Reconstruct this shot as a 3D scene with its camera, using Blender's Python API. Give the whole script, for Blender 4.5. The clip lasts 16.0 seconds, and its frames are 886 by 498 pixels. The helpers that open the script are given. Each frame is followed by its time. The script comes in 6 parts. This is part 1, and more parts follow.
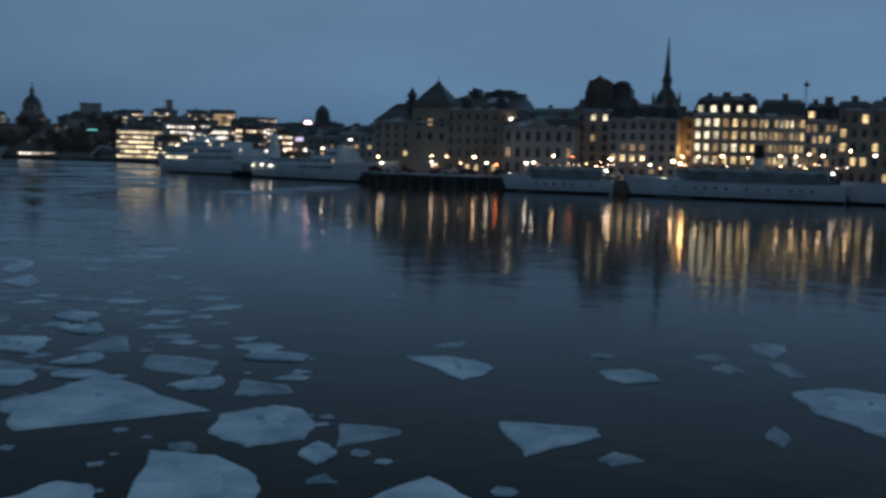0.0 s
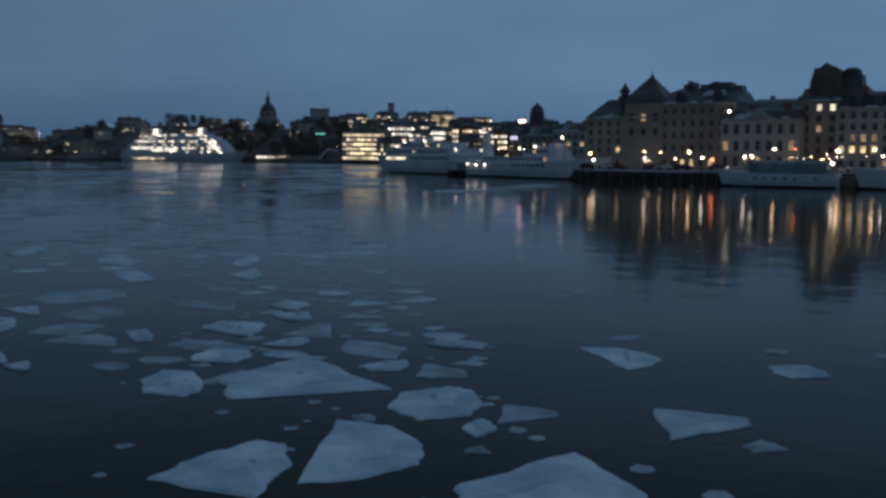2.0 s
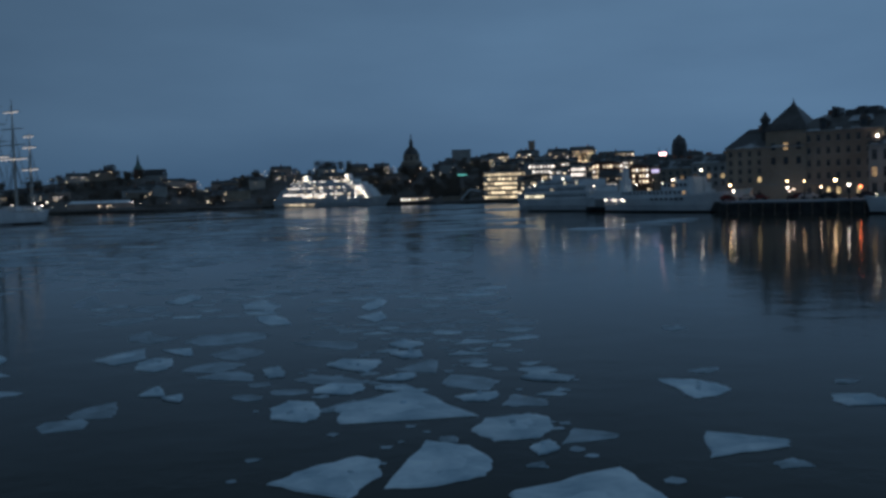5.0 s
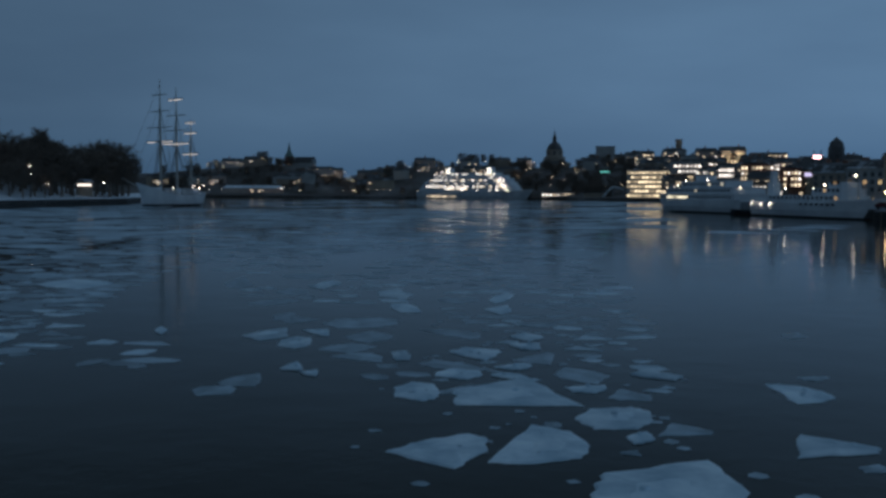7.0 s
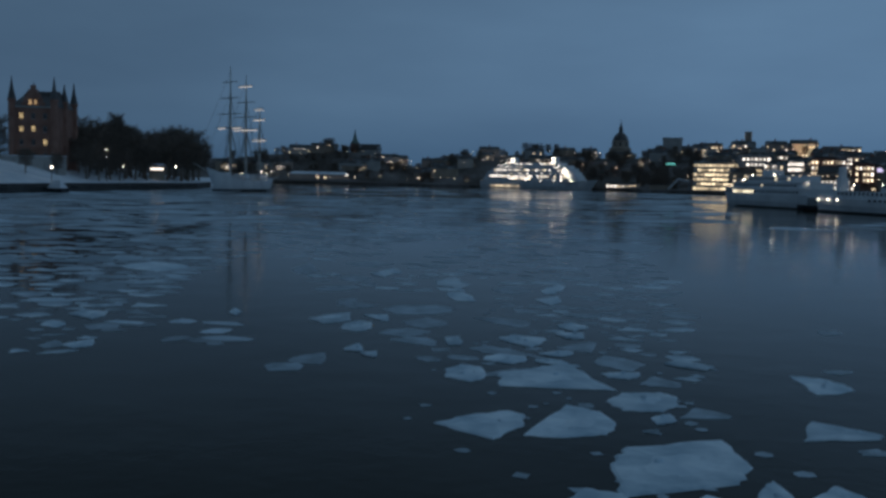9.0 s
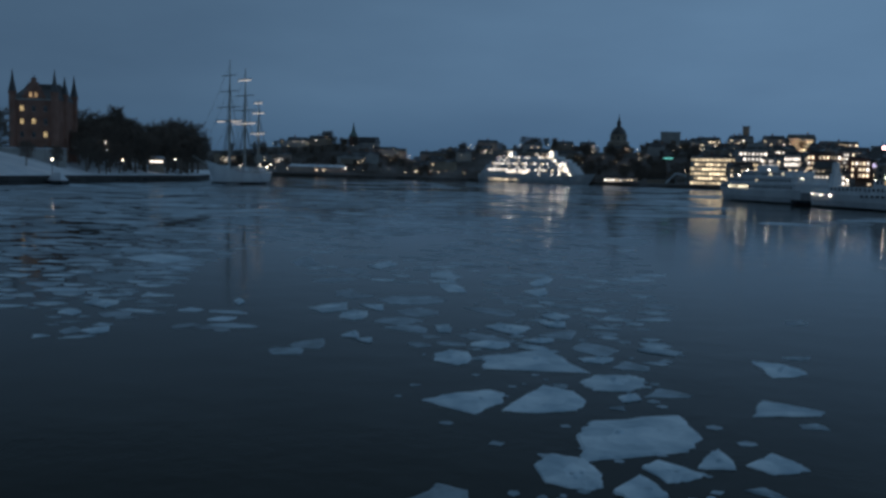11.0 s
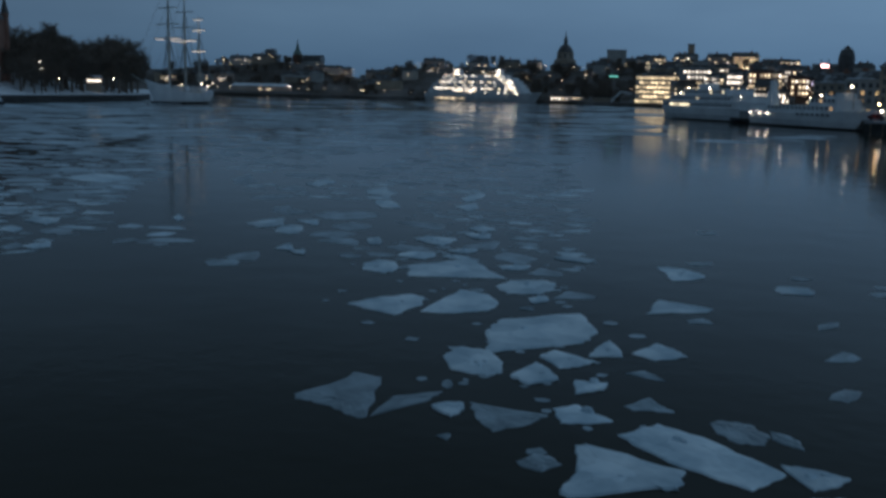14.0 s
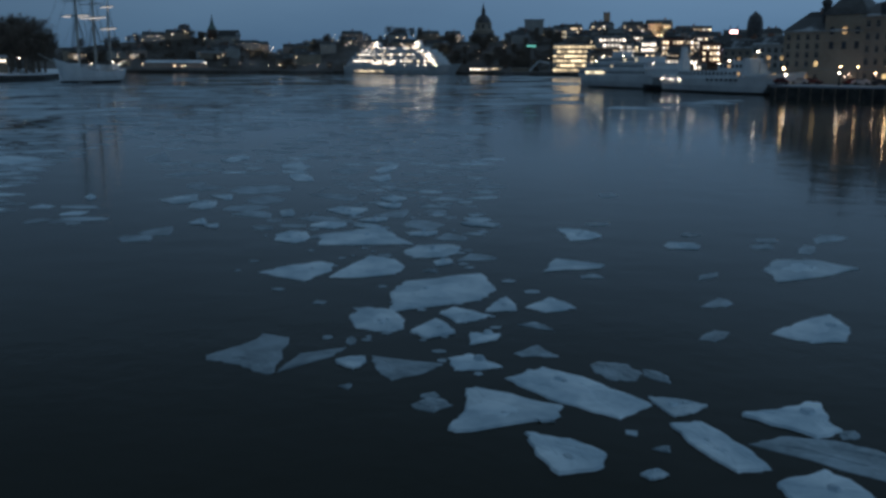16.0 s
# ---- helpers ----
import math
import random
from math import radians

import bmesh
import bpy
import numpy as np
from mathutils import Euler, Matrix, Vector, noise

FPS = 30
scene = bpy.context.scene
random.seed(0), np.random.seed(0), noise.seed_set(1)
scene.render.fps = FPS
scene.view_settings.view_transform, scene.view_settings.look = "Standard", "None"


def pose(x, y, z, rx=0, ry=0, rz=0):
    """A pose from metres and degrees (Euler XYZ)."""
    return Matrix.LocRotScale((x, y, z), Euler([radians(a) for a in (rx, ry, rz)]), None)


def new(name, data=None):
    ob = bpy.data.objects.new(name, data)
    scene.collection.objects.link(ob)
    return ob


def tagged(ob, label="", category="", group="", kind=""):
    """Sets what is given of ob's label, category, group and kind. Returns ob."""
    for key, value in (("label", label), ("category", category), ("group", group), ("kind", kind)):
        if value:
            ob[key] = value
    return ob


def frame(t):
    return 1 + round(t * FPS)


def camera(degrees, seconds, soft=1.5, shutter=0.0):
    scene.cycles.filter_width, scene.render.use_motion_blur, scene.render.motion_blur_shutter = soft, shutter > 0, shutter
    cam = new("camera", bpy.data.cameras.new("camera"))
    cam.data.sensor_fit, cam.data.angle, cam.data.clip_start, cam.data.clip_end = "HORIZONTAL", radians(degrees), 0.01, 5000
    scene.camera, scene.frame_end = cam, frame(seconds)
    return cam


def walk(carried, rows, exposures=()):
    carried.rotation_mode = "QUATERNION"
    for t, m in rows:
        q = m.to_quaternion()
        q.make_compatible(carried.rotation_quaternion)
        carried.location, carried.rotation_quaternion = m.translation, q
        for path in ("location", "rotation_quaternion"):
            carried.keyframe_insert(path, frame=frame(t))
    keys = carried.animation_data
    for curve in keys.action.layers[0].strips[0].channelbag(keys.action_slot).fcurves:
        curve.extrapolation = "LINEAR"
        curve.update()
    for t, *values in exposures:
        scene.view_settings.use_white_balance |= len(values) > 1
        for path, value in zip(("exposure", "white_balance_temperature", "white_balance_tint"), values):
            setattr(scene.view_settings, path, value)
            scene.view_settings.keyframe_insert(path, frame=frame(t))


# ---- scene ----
# ---------------------------------------------------------------- camera and walk
cam = camera(50.0, 16.0, soft=3.0, shutter=0.5)
walk(cam, [
    (0, pose(-1.82, 5.90, 4.96, 84.90, -1.61, -23.31)),
    (0.5, pose(-1.83, 5.29, 5.04, 84.75, -1.77, -19.31)),
    (1, pose(-1.66, 4.82, 5.03, 84.59, -1.69, -15.91)),
    (1.5, pose(-1.49, 4.43, 5.09, 84.48, -1.38, -13.22)),
    (2, pose(-1.30, 3.97, 5.12, 84.51, -0.44, -10.38)),
    (2.5, pose(-1.13, 3.51, 5.19, 86.16, 0.65, -8.51)),
    (3, pose(-0.88, 2.94, 5.25, 86.68, 1.17, -6.57)),
    (5.5, pose(0.00, -0.00, 5.66, 86.90, 1.05, 0.36)),
    (6, pose(0.14, -0.41, 5.67, 86.65, 0.08, 3.14)),
    (6.5, pose(0.31, -0.97, 5.75, 86.73, -0.10, 5.04)),
    (7, pose(0.50, -1.60, 5.84, 86.62, -0.25, 6.73)),
    (7.5, pose(0.64, -2.21, 5.92, 86.30, -0.41, 8.14)),
    (8, pose(0.84, -2.84, 6.00, 86.10, -0.96, 9.74)),
    (10.5, pose(1.86, -6.40, 6.45, 85.60, -1.28, 10.82)),
    (11, pose(2.05, -6.90, 6.46, 85.46, -1.45, 10.50)),
    (11.5, pose(2.23, -7.33, 6.50, 85.28, -1.21, 10.46)),
    (12, pose(2.43, -7.73, 6.52, 85.08, -1.18, 10.17)),
    (12.5, pose(2.61, -8.07, 6.53, 84.85, -1.47, 9.60)),
    (13, pose(2.81, -8.34, 6.54, 84.68, -1.49, 9.09)),
    (13.5, pose(3.00, -8.58, 6.50, 83.68, -1.41, 8.38)),
    (14, pose(3.21, -8.87, 6.48, 80.71, -1.31, 7.35)),
    (14.5, pose(3.43, -9.23, 6.48, 79.92, -1.07, 6.19)),
    (15, pose(3.62, -9.62, 6.50, 79.61, -0.89, 4.92)),
    (15.5, pose(3.81, -9.96, 6.51, 79.38, -0.25, 3.74)),
    (16, pose(4.01, -10.30, 6.51, 79.15, -0.13, 2.61)),
], exposures=[(0, 0.13, 6750, 10), (2, 0.06, 6700, 10), (3, -0.03, 6550, 10), (5.5, -0.08, 6500, 10), (7, -0.05, 6500, 10), (8, 0.0, 6600, 10), (10.5, 0.08, 6600, 10), (12, 0.09, 6700, 10), (13.5, 0.08, 6900, 10), (14.5, 0.32, 6900, 10), (16, 0.32, 6900, 10)])

# ---------------------------------------------------------------- world: an overcast blue dusk
world = bpy.data.worlds.new("dusk")
scene.world = world
world.use_nodes = True
wn, wl = world.node_tree.nodes, world.node_tree.links
wn.clear()
w_out = wn.new("ShaderNodeOutputWorld")
w_bg = wn.new("ShaderNodeBackground")
w_tc = wn.new("ShaderNodeTexCoord")
w_sep = wn.new("ShaderNodeSeparateXYZ")
w_ramp = wn.new("ShaderNodeValToRGB")
w_map = wn.new("ShaderNodeMapping")
w_noise = wn.new("ShaderNodeTexNoise")
w_mix = wn.new("ShaderNodeMix")
w_mix.data_type, w_mix.blend_type = "RGBA", "MULTIPLY"
w_mix.inputs[0].default_value = 1.0
w_clouds = wn.new("ShaderNodeValToRGB")
SKY = ((0.0, (0.044, 0.098, 0.182)), (0.08, (0.079, 0.152, 0.254)), (0.22, (0.079, 0.150, 0.248)), (0.45, (0.066, 0.121, 0.194)), (1.0, (0.086, 0.140, 0.200)))
w_ramp.color_ramp.elements[0].position, w_ramp.color_ramp.elements[1].position = SKY[0][0], SKY[-1][0]
w_ramp.color_ramp.elements[0].color, w_ramp.color_ramp.elements[1].color = (*SKY[0][1], 1), (*SKY[-1][1], 1)
for stop, colour in SKY[1:-1]:
    w_ramp.color_ramp.elements.new(stop).color = (*colour, 1)
w_map.inputs["Scale"].default_value = (1.6, 1.6, 6.0)
w_noise.inputs["Scale"].default_value = 1.7
w_noise.inputs["Detail"].default_value = 5.0
w_clouds.color_ramp.elements[0].position, w_clouds.color_ramp.elements[0].color = 0.3, (0.88, 0.88, 0.89, 1)
w_clouds.color_ramp.elements[1].position, w_clouds.color_ramp.elements[1].color = 0.72, (1.12, 1.10, 1.08, 1)
wl.new(w_tc.outputs["Generated"], w_sep.inputs[0])
wl.new(w_sep.outputs["Z"], w_ramp.inputs[0])
wl.new(w_tc.outputs["Generated"], w_map.inputs[0])
wl.new(w_map.outputs[0], w_noise.inputs[0])
wl.new(w_noise.outputs["Fac"], w_clouds.inputs[0])
wl.new(w_ramp.outputs[0], w_mix.inputs[6])
wl.new(w_clouds.outputs[0], w_mix.inputs[7])
w_dot = wn.new("ShaderNodeVectorMath")
w_dot.operation = "DOT_PRODUCT"
w_dot.inputs[1].default_value = (0.86, 0.50, 0.0)
w_west = wn.new("ShaderNodeMapRange")
w_west.interpolation_type = "SMOOTHSTEP"
w_west.inputs["From Min"].default_value, w_west.inputs["From Max"].default_value = -0.2, 0.9
w_west.inputs["To Min"].default_value, w_west.inputs["To Max"].default_value = 0.71, 1.32
wl.new(w_tc.outputs["Generated"], w_dot.inputs[0])
wl.new(w_dot.outputs["Value"], w_west.inputs[0])
wl.new(w_west.outputs[0], w_bg.inputs[1])
wl.new(w_mix.outputs[2], w_bg.inputs[0])
wl.new(w_bg.outputs[0], w_out.inputs[0])


# ---------------------------------------------------------------- materials
def mat_base(name):
    m = bpy.data.materials.new(name)
    m.use_nodes = True
    n, l = m.node_tree.nodes, m.node_tree.links
    return m, n, l, n["Principled BSDF"]


def surface(name, a, b, scale=1.0, rough=0.8, bump=0.15, fine=8.0, metal=0.0, spread=(0.35, 0.65), vary=0.0, islands=0.0, shine=0.5):
    """Two colours mixed by coarse stains and fine grain, with relief."""
    m, n, l, s = mat_base(name)
    tc = n.new("ShaderNodeTexCoord")
    big, small = n.new("ShaderNodeTexNoise"), n.new("ShaderNodeTexNoise")
    big.inputs["Scale"].default_value, big.inputs["Detail"].default_value = scale, 6
    small.inputs["Scale"].default_value, small.inputs["Detail"].default_value = scale * fine, 4
    l.new(tc.outputs["Object"], big.inputs[0])
    l.new(tc.outputs["Object"], small.inputs[0])
    add = n.new("ShaderNodeMath")
    add.operation = "MULTIPLY_ADD"
    add.inputs[1].default_value = 0.3
    l.new(small.outputs["Fac"], add.inputs[0])
    l.new(big.outputs["Fac"], add.inputs[2])
    ramp = n.new("ShaderNodeValToRGB")
    ramp.color_ramp.elements[0].position, ramp.color_ramp.elements[0].color = spread[0] + 0.15, (*a, 1)
    ramp.color_ramp.elements[1].position, ramp.color_ramp.elements[1].color = spread[1] + 0.15, (*b, 1)
    l.new(add.outputs[0], ramp.inputs[0])
    last = ramp.outputs[0]
    if vary:
        info, hsv, mr = n.new("ShaderNodeObjectInfo"), n.new("ShaderNodeHueSaturation"), n.new("ShaderNodeMapRange")
        mr.inputs["To Min"].default_value, mr.inputs["To Max"].default_value = 1 - vary, 1 + vary
        l.new(info.outputs["Random"], mr.inputs[0])
        l.new(mr.outputs[0], hsv.inputs["Value"])
        l.new(last, hsv.inputs["Color"])
        last = hsv.outputs[0]
    if islands:
        geo, hsv2, mr2 = n.new("ShaderNodeNewGeometry"), n.new("ShaderNodeHueSaturation"), n.new("ShaderNodeMapRange")
        mr2.inputs["To Min"].default_value, mr2.inputs["To Max"].default_value = 1 - islands, 1 + islands
        l.new(geo.outputs["Random Per Island"], mr2.inputs[0])
        l.new(mr2.outputs[0], hsv2.inputs["Value"])
        l.new(last, hsv2.inputs["Color"])
        last = hsv2.outputs[0]
    l.new(last, s.inputs["Base Color"])
    s.inputs["Specular IOR Level"].default_value = shine
    s.inputs["Roughness"].default_value, s.inputs["Metallic"].default_value = rough, metal
    if bump:
        bp = n.new("ShaderNodeBump")
        bp.inputs["Strength"].default_value = bump
        l.new(small.outputs["Fac"], bp.inputs["Height"])
        l.new(bp.outputs[0], s.inputs["Normal"])
    return m


def glow(name, colour, strength, vary=0.0):
    """A lit pane, sign or lamp; vary makes some dimmer than others."""
    m, n, l, s = mat_base(name)
    s.inputs["Base Color"].default_value = (0.3, 0.28, 0.25, 1)
    s.inputs["Emission Color"].default_value = (*colour, 1)
    s.inputs["Emission Strength"].default_value = strength
    if vary:
        info, mr = n.new("ShaderNodeObjectInfo"), n.new("ShaderNodeMapRange")
        mr.inputs["To Min"].default_value, mr.inputs["To Max"].default_value = strength * (1 - vary), strength * (1 + vary)
        l.new(info.outputs["Random"], mr.inputs[0])
        l.new(mr.outputs[0], s.inputs["Emission Strength"])
    return m


def interior(name, colour, strength):
    """A lit room seen through a far pane: its light is painted as glow, brighter and dimmer by noise."""
    m, n, l, s = mat_base(name)
    tc, nz, mr, info = n.new("ShaderNodeTexCoord"), n.new("ShaderNodeTexNoise"), n.new("ShaderNodeMapRange"), n.new("ShaderNodeObjectInfo")
    add, mr2, mul = n.new("ShaderNodeVectorMath"), n.new("ShaderNodeMapRange"), n.new("ShaderNodeMath")
    mul.operation = "MULTIPLY"
    sc = n.new("ShaderNodeVectorMath")
    sc.operation = "SCALE"
    sc.inputs[0].default_value = (37.0, 19.0, 53.0)
    l.new(info.outputs["Random"], sc.inputs["Scale"])
    l.new(tc.outputs["Object"], add.inputs[0])
    l.new(sc.outputs[0], add.inputs[1])
    l.new(add.outputs[0], nz.inputs[0])
    nz.inputs["Scale"].default_value = 0.9
    mr.inputs["From Min"].default_value, mr.inputs["From Max"].default_value = 0.3, 0.7
    mr.inputs["To Min"].default_value, mr.inputs["To Max"].default_value = 0.35, 1.4
    l.new(nz.outputs["Fac"], mr.inputs[0])
    mr2.inputs["To Min"].default_value, mr2.inputs["To Max"].default_value = strength * 0.5, strength * 1.5
    l.new(info.outputs["Random"], mr2.inputs[0])
    l.new(mr.outputs[0], mul.inputs[0])
    l.new(mr2.outputs[0], mul.inputs[1])
    l.new(mul.outputs[0], s.inputs["Emission Strength"])
    s.inputs["Emission Color"].default_value = (*colour, 1)
    s.inputs["Base Color"].default_value = (0.05, 0.05, 0.05, 1)
    s.inputs["Roughness"].default_value = 0.1
    return m


def water_material():
    m, n, l, s = mat_base("harbour_water")
    s.inputs["Base Color"].default_value = (0.034, 0.033, 0.025, 1)
    s.inputs["IOR"].default_value = 1.105
    tc = n.new("ShaderNodeTexCoord")
    mp = n.new("ShaderNodeMapping")
    mp.inputs["Scale"].default_value = (1.0, 1.0, 1.0)
    l.new(tc.outputs["Object"], mp.inputs[0])
    swell, ripple, calm = (n.new("ShaderNodeTexNoise") for _ in range(3))
    swell.inputs["Scale"].default_value, swell.inputs["Detail"].default_value = 0.35, 3
    ripple.inputs["Scale"].default_value, ripple.inputs["Detail"].default_value = 2.2, 3
    calm.inputs["Scale"].default_value, calm.inputs["Detail"].default_value = 0.02, 4
    for k in (swell, ripple, calm):
        l.new(mp.outputs[0], k.inputs[0])
    b1, b2 = n.new("ShaderNodeBump"), n.new("ShaderNodeBump")
    b1.inputs["Strength"].default_value, b1.inputs["Distance"].default_value = 1.0, 0.028
    b2.inputs["Strength"].default_value, b2.inputs["Distance"].default_value = 1.0, 0.006
    l.new(swell.outputs["Fac"], b1.inputs["Height"])
    l.new(ripple.outputs["Fac"], b2.inputs["Height"])
    l.new(b1.outputs[0], b2.inputs["Normal"])
    l.new(b2.outputs[0], s.inputs["Normal"])
    mr = n.new("ShaderNodeMapRange")
    mr.inputs["From Min"].default_value, mr.inputs["From Max"].default_value = 0.35, 0.65
    mr.inputs["To Min"].default_value, mr.inputs["To Max"].default_value = 0.05, 0.12
    l.new(calm.outputs["Fac"], mr.inputs[0])
    l.new(mr.outputs[0], s.inputs["Roughness"])
    return m


WATER = water_material()
ICE = surface("snowy_ice", (0.32, 0.46, 0.55), (0.78, 0.90, 0.96), 0.7, 0.65, 0.3, 6, vary=0.14, spread=(0.30, 0.68))
DRIFT_SNOW = surface("blown_snow", (0.58, 0.72, 0.81), (0.78, 0.90, 0.96), 1.2, 0.8, 0.3, 6)
ICE_THIN = surface("thin_wet_ice", (0.13, 0.19, 0.22), (0.34, 0.44, 0.50), 1.1, 0.35, 0.15, 6, vary=0.2)
ICE_SKIN = surface("grey_ice_skin", (0.22, 0.30, 0.35), (0.48, 0.59, 0.66), 0.10, 0.45, 0.1, 8, islands=0.5)
SNOW = surface("snow", (0.70, 0.75, 0.80), (0.88, 0.91, 0.94), 0.15, 0.85, 0.2, 9)
STONE = surface("quay_granite", (0.03, 0.03, 0.03), (0.08, 0.075, 0.07), 0.5, 0.85, 0.3, 7)
PAVING = surface("trodden_snow_paving", (0.16, 0.16, 0.17), (0.50, 0.52, 0.55), 0.08, 0.85, 0.2, 9)
EARTH = surface("wooded_hillside", (0.085, 0.072, 0.062), (0.27, 0.25, 0.24), 0.02, 0.95, 0.3, 12, spread=(0.4, 0.75), shine=0.05)
PLASTERS = [
    surface("ochre_plaster", (0.35, 0.28, 0.21), (0.49, 0.40, 0.31), 0.12, 0.9, 0.1, 9),
    surface("grey_plaster", (0.36, 0.35, 0.33), (0.51, 0.49, 0.46), 0.12, 0.9, 0.1, 9),
    surface("pale_plaster", (0.42, 0.39, 0.35), (0.58, 0.54, 0.48), 0.12, 0.9, 0.1, 9),
    surface("rose_plaster", (0.46, 0.34, 0.28), (0.60, 0.46, 0.38), 0.12, 0.9, 0.1, 9),
    surface("brown_plaster", (0.31, 0.245, 0.19), (0.44, 0.36, 0.285), 0.12, 0.9, 0.1, 9),
]
BRICK = surface("red_brick", (0.24, 0.12, 0.085), (0.36, 0.19, 0.14), 0.3, 0.9, 0.25, 12)
TRIM = surface("stone_trim", (0.32, 0.30, 0.27), (0.46, 0.44, 0.40), 0.4, 0.85, 0.15, 8)
ROOF = surface("snow_dusted_sheet_roof", (0.055, 0.052, 0.052), (0.60, 0.63, 0.66), 0.10, 0.6, 0.15, 7, spread=(0.52, 0.66))
ROOF_DARK = surface("black_sheet_roof", (0.050, 0.045, 0.042), (0.13, 0.12, 0.115), 0.2, 0.5, 0.15, 8)
GABLE_BROWN = surface("sooty_brown_gable", (0.10, 0.075, 0.055), (0.20, 0.155, 0.12), 0.25, 0.85, 0.2, 8)
COPPER = surface("green_copper_roof", (0.09, 0.13, 0.12), (0.18, 0.26, 0.22), 0.2, 0.6, 0.15, 8)
GLASS = surface("dark_window_glass", (0.035, 0.038, 0.042), (0.08, 0.085, 0.09), 0.4, 0.08, 0.0, 5)
FRAME = surface("painted_window_frame", (0.25, 0.24, 0.22), (0.40, 0.38, 0.35), 2.0, 0.6, 0.1, 6)
LIT_WARM = interior("warm_lit_room", (1.0, 0.72, 0.36), 0.95)
LIT_PALE = interior("pale_lit_room", (1.0, 0.88, 0.62), 1.4)
LIT_DIM = interior("dim_lit_room", (0.95, 0.62, 0.32), 0.35)
LIT_FAR = glow("far_lit_window", (1.0, 0.80, 0.55), 1.4, 0.8)
LIT_FAR_WHITE = glow("far_white_window", (1.0, 0.90, 0.80), 1.9, 0.6)
LAMP = glow("sodium_lamp_globe", (1.0, 0.66, 0.36), 20, 0.5)
LAMP_WHITE = glow("white_lamp_globe", (1.0, 0.88, 0.74), 14, 0.5)
LAMP_RED = glow("red_signal_lamp", (1.0, 0.16, 0.05), 14)
LAMP_SHOP = glow("pinkish_shop_lamp", (1.0, 0.72, 0.58), 9, 0.6)
NEON = glow("red_white_sign", (1.0, 0.55, 0.55), 6)
LAMP_FAR = glow("far_lamp_globe", (1.0, 0.80, 0.58), 5, 0.7)
YARD_GLOW = glow("yard_light_strip", (1.0, 0.88, 0.78), 1.1)
TEAL = glow("teal_sign", (0.2, 0.9, 0.8), 0.8)
VIOLET = glow("violet_sign", (0.75, 0.65, 1.0), 1.0)
SHIP_WHITE = surface("white_ship_paint", (0.66, 0.68, 0.70), (0.82, 0.84, 0.85), 0.25, 0.45, 0.05, 7)
SHIP_BLUE = surface("dark_hull_paint", (0.015, 0.017, 0.022), (0.04, 0.045, 0.05), 0.3, 0.45, 0.05, 7)
SHIP_GREY = surface("grey_deckhouse_paint", (0.20, 0.22, 0.23), (0.32, 0.34, 0.35), 0.3, 0.55, 0.05, 7)
CANVAS = surface("grey_awning_canvas", (0.16, 0.18, 0.18), (0.30, 0.33, 0.33), 0.4, 0.85, 0.2, 7)
SPAR = surface("painted_spar", (0.40, 0.38, 0.34), (0.60, 0.57, 0.52), 0.8, 0.6, 0.1, 6)
RIG = surface("tarred_rope", (0.03, 0.03, 0.03), (0.07, 0.065, 0.06), 2.0, 0.8, 0.0, 6)
IRON = surface("black_iron", (0.015, 0.015, 0.016), (0.04, 0.04, 0.042), 1.5, 0.5, 0.1, 6)
BARK = surface("dark_bark", (0.15, 0.115, 0.09), (0.26, 0.205, 0.165), 1.0, 0.95, 0.4, 8)
CAR_PAINTS = [surface("dark_car_paint", (0.02, 0.02, 0.025), (0.05, 0.05, 0.06), 1.0, 0.3, 0.0, 6),
              surface("silver_car_paint", (0.35, 0.36, 0.38), (0.5, 0.51, 0.53), 1.0, 0.35, 0.0, 6),
              surface("red_car_paint", (0.10, 0.014, 0.012), (0.16, 0.022, 0.02), 1.0, 0.3, 0.0, 6)]
RUBBER = surface("tyre_rubber", (0.012, 0.012, 0.012), (0.03, 0.03, 0.03), 2.0, 0.8, 0.1, 6)


# ---------------------------------------------------------------- building helpers
def P(az, r, z=0.0):
    """The place at a bearing (degrees to the right of the church) and range from the bridge."""
    return Vector((math.sin(radians(az)) * r, math.cos(radians(az)) * r, z))


def quad(bm, *pts):
    return bm.faces.new([bm.verts.new(q) for q in pts])


def box(bm, cx, cy, z0, sx, sy, sz, top=1.0, topy=None):
    """A box on z0, its top scaled by top (and topy along y)."""
    topy = top if topy is None else topy
    v = []
    for k, (fx, fy, z) in enumerate(((1, 1, z0), (top, topy, z0 + sz))):
        for dx, dy in ((-1, -1), (1, -1), (1, 1), (-1, 1)):
            v.append(bm.verts.new((cx + dx * fx * sx / 2, cy + dy * fy * sy / 2, z)))
    bm.faces.new(v[3::-1])
    bm.faces.new(v[4:])
    for i in range(4):
        j = (i + 1) % 4
        bm.faces.new((v[i], v[j], v[4 + j], v[4 + i]))


def prism(bm, outline, z0, z1, grow=1.0):
    """An upright prism over a plan outline, anticlockwise."""
    lo = [bm.verts.new((x, y, z0)) for x, y in outline]
    hi = [bm.verts.new((x * grow, y * grow, z1)) for x, y in outline]
    bm.faces.new(lo[::-1])
    bm.faces.new(hi)
    for i in range(len(lo)):
        j = (i + 1) % len(lo)
        bm.faces.new((lo[i], lo[j], hi[j], hi[i]))


